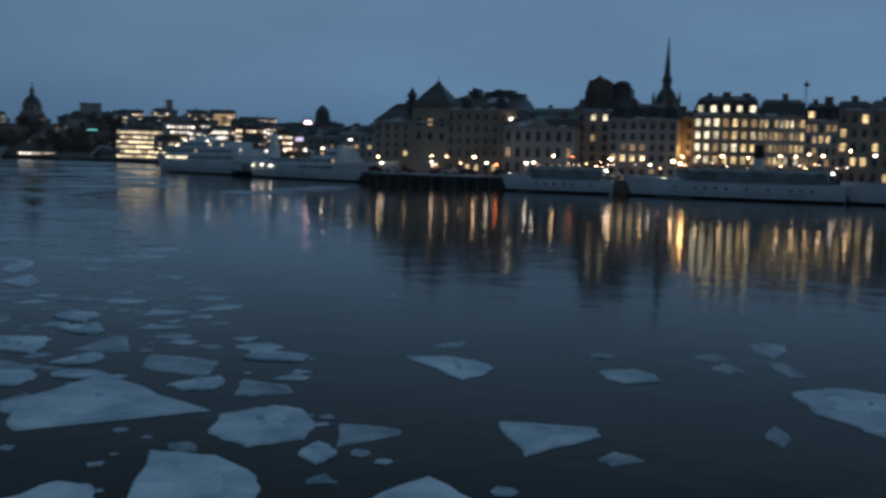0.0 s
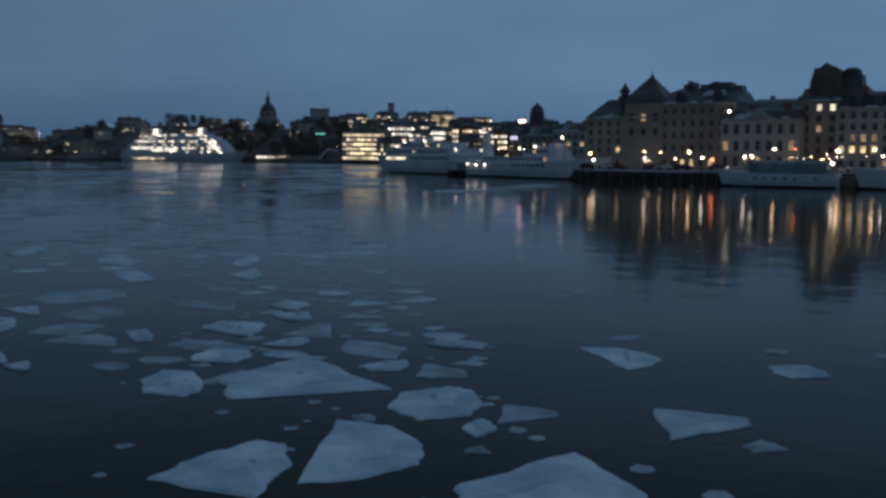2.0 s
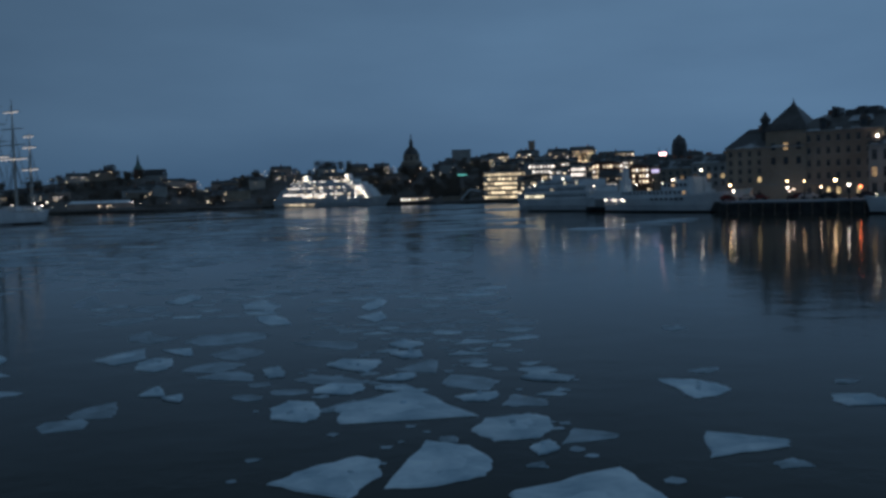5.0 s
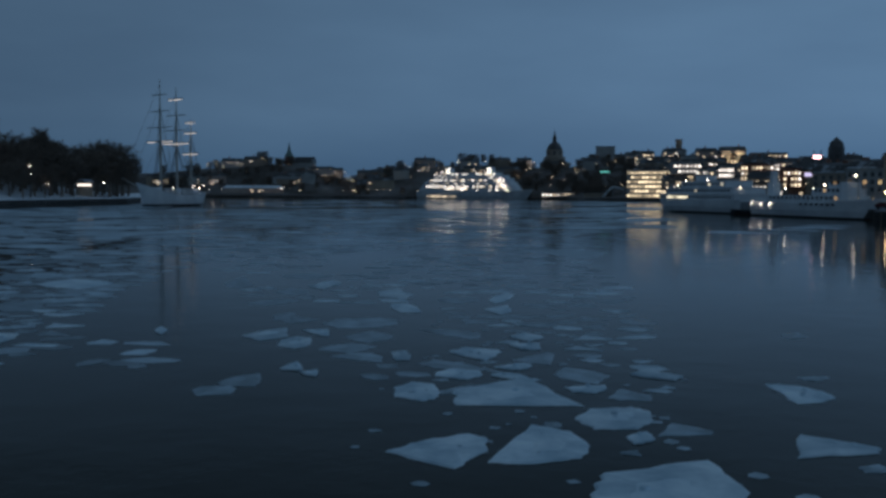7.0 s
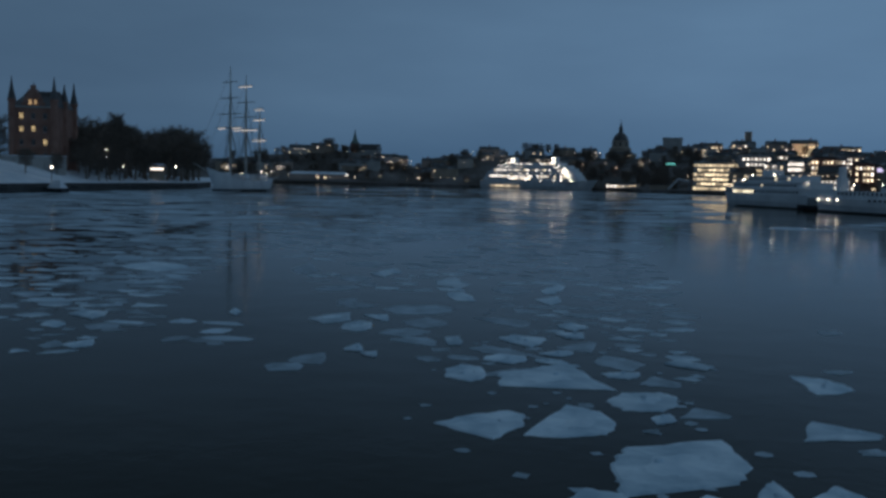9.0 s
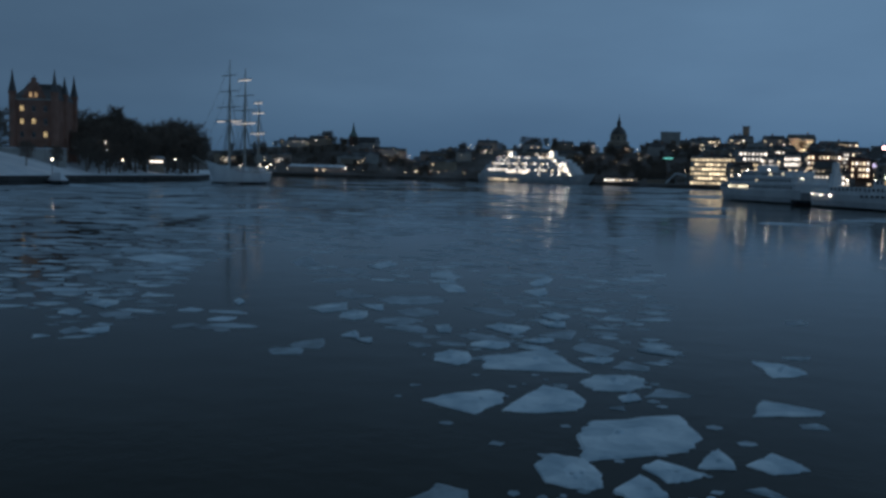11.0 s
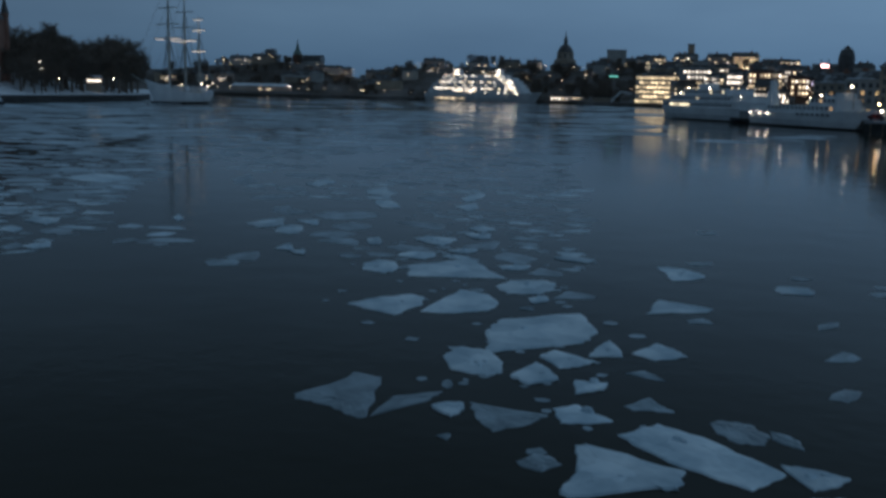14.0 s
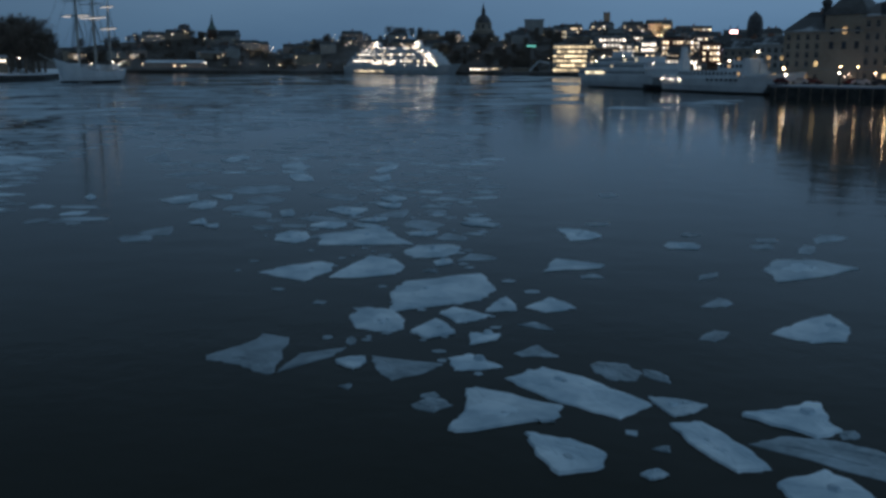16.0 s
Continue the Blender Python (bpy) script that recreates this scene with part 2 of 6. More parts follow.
def lathe(bm, profile, n=12, cx=0.0, cy=0.0):
    """A turned body from (radius, height) pairs, closed at both ends."""
    rings = []
    for r, z in profile:
        rings.append([bm.verts.new((cx + max(r, 0.01) * math.cos(math.tau * k / n), cy + max(r, 0.01) * math.sin(math.tau * k / n), z)) for k in range(n)])
    for a, b in zip(rings, rings[1:]):
        for k in range(n):
            bm.faces.new((a[k], a[(k + 1) % n], b[(k + 1) % n], b[k]))
    bm.faces.new(rings[0][::-1])
    bm.faces.new(rings[-1])


def rod(bm, a, b, ra, rb=None, n=6):
    """A tapered round bar from a to b."""
    a, b = Vector(a), Vector(b)
    rb = ra if rb is None else rb
    q = (b - a).to_track_quat("Z", "Y")
    rings = [[bm.verts.new(c + q @ Vector((r * math.cos(math.tau * k / n), r * math.sin(math.tau * k / n), 0))) for k in range(n)] for c, r in ((a, ra), (b, rb))]
    for k in range(n):
        bm.faces.new((rings[0][k], rings[0][(k + 1) % n], rings[1][(k + 1) % n], rings[1][k]))
    bm.faces.new(rings[0][::-1])
    bm.faces.new(rings[1])


def mesh_of(bm, name, material):
    bmesh.ops.recalc_face_normals(bm, faces=bm.faces)
    me = bpy.data.meshes.new(name)
    bm.to_mesh(me)
    bm.free()
    me.materials.append(material)
    return me


def part(name, bm, material, parent, label="", at=None):
    """Links a bmesh (or a shared mesh) as one mesh object under a thing or a part."""
    me = bm if isinstance(bm, bpy.types.Mesh) else mesh_of(bm, name, material)
    ob = new(name, me)
    ob.parent = parent
    if at is not None:
        ob.matrix_basis = at
    if label:
        tagged(ob, label)
    return ob


def thing(name, m, label, category, group="", kind=""):
    ob = new(name)
    ob.matrix_basis = m
    return tagged(ob, label, category, group, kind)


def solid(name, bm, material, label, category, kind="", m=None, group=""):
    ob = new(name, mesh_of(bm, name, material))
    if m is not None:
        ob.matrix_basis = m
    return tagged(ob, label, category, group, kind)


# ---------------------------------------------------------------- water
bm = bmesh.new()
bmesh.ops.create_grid(bm, x_segments=8, y_segments=8, size=4000)
solid("water", bm, WATER, "dark calm harbour water with faint ripples", "water", "structure")

# ---------------------------------------------------------------- land along the far shore
SHORE = [(-60, 1050), (-24, 1010), (-16, 985), (-9, 960), (-2, 880), (2, 770), (5, 700), (8, 600), (11, 480), (14, 380), (16.2, 290), (17.5, 255)]


def shore_range(az):
    for (a, r), (b, s) in zip(SHORE, SHORE[1:]):
        if a <= az <= b:
            return r + (s - r) * (az - a) / (b - a)
    return SHORE[-1][1] if az > 0 else SHORE[0][1]


def skyline(az):
    """Height of the wooded ridge at about 1150 m, under its houses and trees."""
    knots = [(-60, 20), (-24, 26), (-20, 33), (-17.5, 40), (-15, 36), (-12.2, 20), (-11, 24), (-9.5, 36), (-5, 38), (0, 36), (4, 42), (8, 44), (12, 38), (16, 32), (20, 28), (30, 20)]
    for (a, r), (b, s) in zip(knots, knots[1:]):
        if a <= az <= b:
            return r + (s - r) * (az - a) / (b - a)
    return 20


def hill_height(az, r):
    s = shore_range(az)
    k = min(max((r - s - 25) / max(60.0, 1130 - s - 25), 0.0), 1.0)
    rise = 2.6 + (skyline(az) - 2.6) * (k * k * (3 - 2 * k))
    return rise + (noise.noise((az * 0.9, r * 0.012, 3.1)) * 3.0 * min(k * 3, 1))


bm = bmesh.new()
ring = []
AZS = [-60 + 0.75 * k for k in range(105)]
for az in AZS:
    s = shore_range(az)
    col = [bm.verts.new(P(az, s, -1.0)), bm.verts.new(P(az, s, 2.3))]
    for k in range(1, 17):
        r = s + (1400 - s) * (k / 16) ** 1.3
        col.append(bm.verts.new(P(az, r, hill_height(az, r))))
    col.append(bm.verts.new(P(az, 4000, 12)))
    ring.append(col)
for a, b in zip(ring, ring[1:]):
    for k in range(len(a) - 1):
        bm.faces.new((a[k], b[k], b[k + 1], a[k + 1]))
solid("ground", bm, EARTH, "dark wooded hillside rising behind the quays", "ground", "structure")

# ---------------------------------------------------------------- the old town's quay and its row of houses
ROW_A, ROW_B = P(16, 250), P(47, 225)
ROW_U = (ROW_B - ROW_A).normalized()
ROW_N = Vector((-ROW_U.y, ROW_U.x, 0)) * -1
if ROW_N.dot(ROW_A) > 0:
    ROW_N = -ROW_N
ROW_TURN = math.degrees(math.atan2(ROW_U.y, ROW_U.x))


def row_s(az, ahead=0.0):
    """Distance along the house row, or a line ahead of it, at which a bearing meets it."""
    d, q = P(az, 1), ROW_A + ROW_N * ahead
    return (q.y * d.x - q.x * d.y) / (ROW_U.x * d.y - ROW_U.y * d.x)


def row_z(az, z, push=0.0):
    """A height read at 250 m, carried to the row's range at that bearing."""
    q = ROW_A + ROW_U * row_s(az)
    return 5.0 + (z - 5.0) * (math.hypot(q.x, q.y) + push) / 250.0


QUAY_Z = 2.7
bm = bmesh.new()
a, b = ROW_A + ROW_U * 21, ROW_B + ROW_U * 160
pts = [a + ROW_U * 20 + ROW_N * 24, b + ROW_N * 24, b - ROW_N * 260, a - ROW_U * 28 - ROW_N * 260, a - ROW_U * 28 - ROW_N * 2]
outline = [(q.x, q.y) for q in pts]
prism(bm, outline, -1.0, QUAY_Z - 0.25)
solid("quay_core", bm, STONE, "dark granite body of the old town quay", "quay", "structure")
bm = bmesh.new()
prism(bm, outline, QUAY_Z - 0.25, QUAY_Z)
solid("quay", bm, PAVING, "granite quay with trodden snow along the old town", "quay", "structure")
# the granite face, in courses of long blocks
bm = bmesh.new()
length = (b - a).length
for course in range(3):
    x = 20 - 0.4 * (course % 2)
    while x < length - 3:
        w = random.uniform(2.4, 3.6)
        box(bm, x + w / 2, -24.22 - 0.03 * random.random(), -0.2 + 0.95 * course, w - 0.06, 0.4, 0.9, 0.99)
        x += w
solid("quay_wall", bm, STONE, "coursed granite quay wall above dark water", "quay wall", "structure",
             Matrix.LocRotScale(a, Euler((0, 0, radians(ROW_TURN))), None))

# the stone pier in front of it
pa, pb = P(18.0, 208), P(27.2, 203)
pier_turn = math.degrees(math.atan2((pb - pa).y, (pb - pa).x))
pier_len = (pb - pa).length
pier = thing("pier", pose(pa.x, pa.y, 0, 0, 0, pier_turn), "dark stone pier with a snow-dusted top", "pier", "", "structure")
bm = bmesh.new()
box(bm, pier_len / 2, 14, -1.0, pier_len, 28, 3.4)
part("core", bm, STONE, pier)
bm = bmesh.new()
box(bm, pier_len / 2, 14, 2.42, pier_len + 0.3, 28.3, 0.32)
part("coping", bm, PAVING, pier, "snow-dusted coping")
bm = bmesh.new()
rod(bm, (0, -0.22, -0.6), (0, -0.22, 2.3), 0.17, 0.17, 8)
PILE = mesh_of(bm, "fender_pile", BARK)
for k in range(int(pier_len / 2.4)):
    part("fender_pile", PILE, BARK, pier, at=pose(1.2 + 2.4 * k, 0, 0))


PORT = {}


def pane_box(w, h, material, name="window"):
    key = (round(w, 2), round(h, 2), material.name)
    if key not in PORT:
        bm = bmesh.new()
        box(bm, 0, 0, 0, w, 0.1, h)
        PORT[key] = mesh_of(bm, name, material)
    return PORT[key]


def grid_wall(bm, w, h, xs, zs, ww, wh, y=0.0, deep=0.25):
    """A front wall in the xz plane at y with real openings at the crossings of xs and zs."""
    gx = sorted([0.0, w] + [x - ww / 2 for x in xs] + [x + ww / 2 for x in xs])
    gz = sorted([0.0, h] + [z for z in zs] + [z + wh for z in zs])
    for i in range(len(gx) - 1):
        for k in range(len(gz) - 1):
            x0, x1, z0, z1 = gx[i], gx[i + 1], gz[k], gz[k + 1]
            if i % 2 and k % 2:
                for q in (((x0, y, z0), (x1, y, z0), (x1, y + deep, z0), (x0, y + deep, z0)),
                          ((x0, y, z1), (x0, y + deep, z1), (x1, y + deep, z1), (x1, y, z1)),
                          ((x0, y, z0), (x0, y + deep, z0), (x0, y + deep, z1), (x0, y, z1)),
                          ((x1, y, z0), (x1, y, z1), (x1, y + deep, z1), (x1, y + deep, z0))):
                    quad(bm, *q)
            elif x1 - x0 > 1e-4 and z1 - z0 > 1e-4:
                quad(bm, (x0, y, z0), (x1, y, z0), (x1, y, z1), (x0, y, z1))


WINDOW_MESHES = {}


def lattice(bm, ww, wh, t):
    """One joined window frame with a mullion and a transom, 0.1 deep."""
    xs = [-ww / 2, -ww / 2 + t, -t / 2, t / 2, ww / 2 - t, ww / 2]
    zs = [0.0, t, wh * 0.64, wh * 0.64 + t * 0.8, wh - t, wh]
    for i in range(5):
        for k in range(5):
            x0, x1, z0, z1 = xs[i], xs[i + 1], zs[k], zs[k + 1]
            if i % 2 and k % 2:
                quad(bm, (x0, 0.11, z0), (x1, 0.11, z0), (x1, 0.21, z0), (x0, 0.21, z0))
                quad(bm, (x0, 0.11, z1), (x0, 0.21, z1), (x1, 0.21, z1), (x1, 0.11, z1))
                quad(bm, (x0, 0.11, z0), (x0, 0.21, z0), (x0, 0.21, z1), (x0, 0.11, z1))
                quad(bm, (x1, 0.11, z0), (x1, 0.11, z1), (x1, 0.21, z1), (x1, 0.21, z0))
            else:
                quad(bm, (x0, 0.11, z0), (x1, 0.11, z0), (x1, 0.11, z1), (x0, 0.11, z1))
    bmesh.ops.remove_doubles(bm, verts=bm.verts, dist=0.002)


def window_meshes(ww, wh):
    """Shared frame and pane meshes for a window of one size."""
    key = (round(ww, 2), round(wh, 2))
    if key not in WINDOW_MESHES:
        bm = bmesh.new()
        lattice(bm, ww, wh, 0.09)
        frame_me = mesh_of(bm, "window", FRAME)
        bm = bmesh.new()
        box(bm, 0, -0.05, -0.1, ww + 0.24, 0.3, 0.1)
        sill_me = mesh_of(bm, "sill", TRIM)
        panes = {}
        for label, material in (("dark", GLASS), ("warm", LIT_WARM), ("pale", LIT_PALE), ("dim", LIT_DIM)):
            bm = bmesh.new()
            box(bm, 0, 0.2, 0.05, ww - 0.06, 0.03, wh - 0.1)
            panes[label] = mesh_of(bm, "pane", material)
        WINDOW_MESHES[key] = (frame_me, panes, sill_me)
    return WINDOW_MESHES[key]


def put_windows(house, xs, zs, ww, wh, lit, rnd, y=0.0):
    """Windows at the crossings; lit maps (column, row) to a kind of light, or gives odds."""
    fme, panes, sme = window_meshes(ww, wh)
    for k, z in enumerate(zs):
        for i, x in enumerate(xs):
            kind = lit(i, k, rnd)
            wob = part("window", fme, FRAME, house, at=pose(x, y, z))
            part("sill", sme, TRIM, wob)
            part("pane", panes[kind], GLASS, wob, {"dark": "", "warm": "warmly lit pane", "pale": "brightly lit pane", "dim": "dimly lit pane"}[kind])


def roof_mesh(bm, w, d, z, rise, steep=0.35):
    """A mansard: steep lower slopes, a shallow upper part."""
    o = 0.35
    lo = [(-o, -o, z), (w + o, -o, z), (w + o, d + o, z), (-o, d + o, z)]
    k = d * 0.5 * steep
    e, f = min(k * 0.5, w * 0.04), min(k, w * 0.10)
    mid = [(e, k, z + rise * 0.72), (w - e, k, z + rise * 0.72), (w - e, d - k, z + rise * 0.72), (e, d - k, z + rise * 0.72)]
    top = [(f, d / 2, z + rise), (w - f, d / 2, z + rise)]
    vl, vm, vt = ([bm.verts.new(q) for q in s] for s in (lo, mid, top))
    for i in range(4):
        bm.faces.new((vl[i], vl[(i + 1) % 4], vm[(i + 1) % 4], vm[i]))
    bm.faces.new((vm[0], vm[1], vt[1], vt[0]))
    bm.faces.new((vm[1], vm[2], vt[1]))
    bm.faces.new((vm[2], vm[3], vt[0], vt[1]))
    bm.faces.new((vm[3], vm[0], vt[0]))
    bm.faces.new(vl[::-1])


def town_house(az0, az1, eave, ridge, plaster, roof_mat, cols, rows, lit, label, seed, ahead=0.0, depth=16.0, ww=1.15, wh=1.9, chimneys=2, dormers=0,
               pediment=False, ground=3.6, turn=0.0, steep=0.35):
    """A house of the row between two bearings; eave and ridge as heights at 250 m."""
    rnd = random.Random(seed)
    s0, s1 = row_s(az0, ahead), row_s(az1, ahead)
    w = s1 - s0
    base = ROW_A + ROW_U * s0 + ROW_N * ahead
    mid = (az0 + az1) / 2
    h = row_z(mid, eave, -ahead) - QUAY_Z
    rise = row_z(mid, ridge, -ahead) - QUAY_Z - h
    house = thing("house", pose(base.x, base.y, QUAY_Z, 0, 0, ROW_TURN + turn), label, "house", "waterfront houses")
    xs = [w * (i + 0.5) / cols for i in range(cols)]
    ww = min(ww, w / cols * 0.6)
    step = (h - ground - 0.5) / max(rows, 1)
    zs = [ground + 0.45 * (step - wh) + step * k + 0.2 for k in range(rows)]
    wh2 = min(wh, step * 0.66)
    bm = bmesh.new()
    grid_wall(bm, w, h, xs, [0.9] + zs if rows else [0.9], ww, wh2)
    for q in (((0, 0, 0), (0, 0, h), (0, depth, h), (0, depth, 0)), ((w, 0, 0), (w, depth, 0), (w, depth, h), (w, 0, h)), ((0, depth, 0), (0, depth, h), (w, depth, h), (w, depth, 0))):
        quad(bm, *q)
    quad(bm, (0.01, 0.5, 0), (w - 0.01, 0.5, 0), (w - 0.01, 0.5, h), (0.01, 0.5, h))
    part("wall", bm, plaster, house)
    bm = bmesh.new()
    box(bm, w / 2, -0.12, h - 0.35, w + 0.4, 0.5, 0.35)
    part("cornice", bm, TRIM, house)
    bm = bmesh.new()
    box(bm, w / 2, -0.06, ground - 0.25, w, 0.16, 0.22)
    part("string_course", bm, TRIM, house)
    bm = bmesh.new()
    roof_mesh(bm, w, depth, h, rise, steep)
    part("roof", bm, roof_mat, house)
    x = rnd.uniform(0.0, 2.5)
    while x < w - 1.5:
        run = min(rnd.uniform(1.2, 5.0), w - x)
        bm = bmesh.new()
        box(bm, x + run / 2, rnd.uniform(0.0, 0.15), h + 0.01, run, 0.8, rnd.uniform(0.12, 0.34), 0.85)
        part("eave_snow", bm, SNOW, house, "strip of snow on the eaves")
        x += run + rnd.uniform(0.8, 5.0)
    for k in range(chimneys):
        bm = bmesh.new()
        cx = w * (k + rnd.uniform(0.3, 0.7)) / chimneys
        box(bm, cx, depth * rnd.uniform(0.3, 0.6), h + rise * 0.55, rnd.uniform(0.9, 1.8), 0.9, rise * 0.45 + rnd.uniform(0.4, 1.3))
        part("chimney", bm, BRICK, house)
    for k in range(dormers):
        cx = w * (k + 0.5) / dormers
        bm = bmesh.new()
        box(bm, cx, 1.3, h + 0.2, 1.7, 2.4, 2.0)
        box(bm, cx, 1.3, h + 2.2, 2.0, 2.7, 0.7, 0.2, 1.0)
        dm = part("dormer", bm, roof_mat, house)
        kind = lit(k, 99, rnd)
        fme, panes, sme = window_meshes(1.1, 1.5)
        part("window", panes[kind], GLASS, dm, at=pose(cx, -0.1, h + 0.45))
    if pediment:
        bm = bmesh.new()
        v = [(w * 0.32, -0.5, h), (w * 0.68, -0.5, h), (w * 0.5, -0.5, h + rise * 0.8)]
        v2 = [(x, 2.5, z) for x, y, z in v]
        bm.faces.new([bm.verts.new(q) for q in v])
        for i in range(3):
            j = (i + 1) % 3
            quad(bm, v[i], v[j], v2[j], v2[i])
        part("pediment", bm, TRIM, house)
    put_windows(house, xs, zs, ww, wh2, lit, rnd)
    put_windows(house, xs, [0.9], ww, wh2, lambda i, k, r: r.choice(("dark", "dark", "dark", "dim", "dark", "warm")), rnd)
    return house, w, h, rise


def sparse(p_warm, p_pale=0.0, p_dim=0.1):
    def choose(i, k, rnd):
        x = rnd.random()
        return "warm" if x < p_warm else "pale" if x < p_warm + p_pale else "dim" if x < p_warm + p_pale + p_dim else "dark"
    return choose


def office(i, k, rnd):
    if k == 99:
        return "pale"
    if i < 2:
        return "pale"
    if i > 6:
        return rnd.choice(("warm", "dim", "warm"))
    return rnd.choice(("pale", "warm", "warm", "dim")) if k else "warm"


town_house(14.6, 16.6, 11.2, 13.8, PLASTERS[4], ROOF, 5, 3, sparse(0.12), "dark plastered house beside the lock, snow on the roof", 1, ahead=-55, depth=12)
town_house(16.4, 18.3, 12.2, 14.6, PLASTERS[1], ROOF, 5, 3, sparse(0.10), "low grey house beside the lock, snow on the roof", 14, ahead=-25, depth=12)
dome_house, dw, dh, dr = town_house(18.3, 22.5, 15.6, 20.8, PLASTERS[0], ROOF, 8, 4, sparse(0.04, 0.0, 0.08), "ochre corner house with a pyramid-roofed tower and slender turret", 2, depth=20, chimneys=2, ww=0.95, wh=1.6, steep=0.8)
brown, bw, bh, br = town_house(22.5, 26.6, 19.2, 23.6, PLASTERS[4], ROOF_DARK, 8, 4, sparse(0.0, 0.0, 0.02), "large brown house with a broken snowy roofline", 3, depth=20, chimneys=3, ww=0.95, wh=1.6, steep=0.5, dormers=2)
for fx, fw, top in ((0.27, 0.035, 1.5), (0.33, 0.03, 1.2), (0.50, 0.16, 0.5), (0.63, 0.10, 1.1), (0.78, 0.14, 0.9), (0.93, 0.12, 0.1)):
    bm = bmesh.new()
    box(bm, bw * fx, 8.0, bh + br * 0.3, bw * fw, 5.0, br * 0.7 + top, 0.86)
    part("roof_block", bm, ROOF_DARK, brown, "dark stack or attic block on the roof")
bm = bmesh.new()
quad(bm, (bw * 0.52, 2.2, bh + br * 0.42), (bw * 0.84, 2.2, bh + br * 0.42), (bw * 0.80, 4.0, bh + br * 0.74), (bw * 0.56, 4.0, bh + br * 0.74))
bmesh.ops.solidify(bm, geom=bm.faces, thickness=-0.25)
part("roof_snow", bm, SNOW, brown, "patch of snow on the roof slope")
bm = bmesh.new()
rod(bm, (bw * 0.93, 0.0, bh - 2.2), (bw * 0.93, -0.9, bh - 1.9), 0.05, n=5)
bracket = part("lamp_bracket", bm, IRON, brown)
bm = bmesh.new()
bmesh.ops.create_icosphere(bm, subdivisions=1, radius=0.24, matrix=Matrix.Translation((bw * 0.93, -0.9, bh - 2.15)))
part("lamp_globe", bm, LAMP_WHITE, bracket, "glowing facade lamp")
town_house(25.8, 29.9, 15.2, 18.0, PLASTERS[2], ROOF, 7, 2, sparse(0.05, 0.0, 0.12), "pale classical house with a pediment and snowy roof", 4, ahead=3.0, depth=13, wh=2.3, pediment=True, chimneys=2)
town_house(27.2, 31.0, 17.5, 20.4, PLASTERS[1], COPPER, 6, 4, sparse(0.04), "grey house with a green copper roof behind the classical house", 5, ahead=-18, depth=12)


def tall_lit(i, k, rnd):
    return {(1, 4): "pale", (2, 4): "pale", (3, 4): "warm", (3, 3): "warm", (1, 2): "dim", (3, 2): "dim"}.get((i, k), "dark")


def shop_lit(i, k, rnd):
    return "warm" if k == 0 and i in (0, 1, 2, 3) else "dim" if k == 1 and i in (1, 2, 3) else "dark"


tall, tw_, th_, tr_ = town_house(30.0, 33.4, 19.6, 23.6, PLASTERS[3], ROOF_DARK, 5, 5, tall_lit, "tall rose-brown house with a dark rounded gable and broken roof", 6, ahead=-6, depth=15, chimneys=2)
bm = bmesh.new()
arc = [(tw_ * 0.36 + tw_ * 0.24 * math.cos(math.pi * k / 12), th_ - 0.2 + (tr_ + 4.4) * math.sin(math.pi * k / 12) ** 0.45 + 0.5 * math.sin(k * 2.3) * (0 < k < 12)) for k in range(13)]
for y in (1.0, 9.0):
    bm.faces.new([bm.verts.new((x, y, z)) for x, z in arc])
bm.verts.ensure_lookup_table()
for k in range(12):
    bm.faces.new((bm.verts[k], bm.verts[k + 1], bm.verts[14 + k], bm.verts[13 + k]))
part("rounded_gable", bm, GABLE_BROWN, tall, "dark brown rounded gable")
bm = bmesh.new()
box(bm, tw_ * 0.72, 6, th_, tw_ * 0.36, 7, tr_ + 2.0, 0.85)
lathe(bm, [(tw_ * 0.15, th_ + tr_ + 1.9), (tw_ * 0.14, th_ + tr_ + 3.0), (tw_ * 0.07, th_ + tr_ + 3.7)], 9, tw_ * 0.70, 6)
box(bm, tw_ * 0.08, 6, th_, tw_ * 0.16, 7, tr_ * 0.75, 0.8)
part("roof_tower", bm, ROOF_DARK, tall)
town_house(31.9, 35.75, 17.8, 22.0, PLASTERS[1], ROOF, 7, 4, shop_lit, "grey plastered house with snow-covered dormers", 7, depth=15, dormers=4, chimneys=2)
town_house(35.6, 36.75, 18.3, 20.2, PLASTERS[0], ROOF, 2, 4, sparse(0.0), "narrow ochre house closing the alley, lit orange by lamps", 15, ahead=-9, depth=10, chimneys=1)
town_house(36.62, 40.15, 19.2, 24.4, PLASTERS[0], ROOF, 7, 4, office, "ochre office house, nearly every window brightly lit", 8, depth=18, ww=1.1, wh=2.2, dormers=5, chimneys=3)
town_house(40.15, 42.6, 19.0, 23.6, PLASTERS[2], ROOF, 9, 4, sparse(0.5, 0.1, 0.3), "narrow lit wing of the office house", 9, depth=18, ww=1.2, wh=2.1, chimneys=1)
town_house(42.6, 44.3, 18.0, 22.6, PLASTERS[1], ROOF, 5, 4, sparse(0.2, 0.0, 0.4), "grey house with a steep snow-covered roof", 10, depth=16, dormers=3, chimneys=2)
town_house(44.3, 45.9, 20.5, 23.2, PLASTERS[0], ROOF, 3, 4, sparse(0.35), "ochre house with a few warm windows", 11, depth=16, chimneys=1)
town_house(45.9, 49.5, 20.5, 23.4, PLASTERS[4], ROOF_DARK, 6, 4, sparse(0.1), "dark brown house at the end of the row", 12, depth=16, chimneys=2)
town_house(49.5, 56.0, 20.0, 23.0, PLASTERS[1], ROOF, 9, 4, sparse(0.15), "grey house farther along the row", 13, depth=16, chimneys=3)

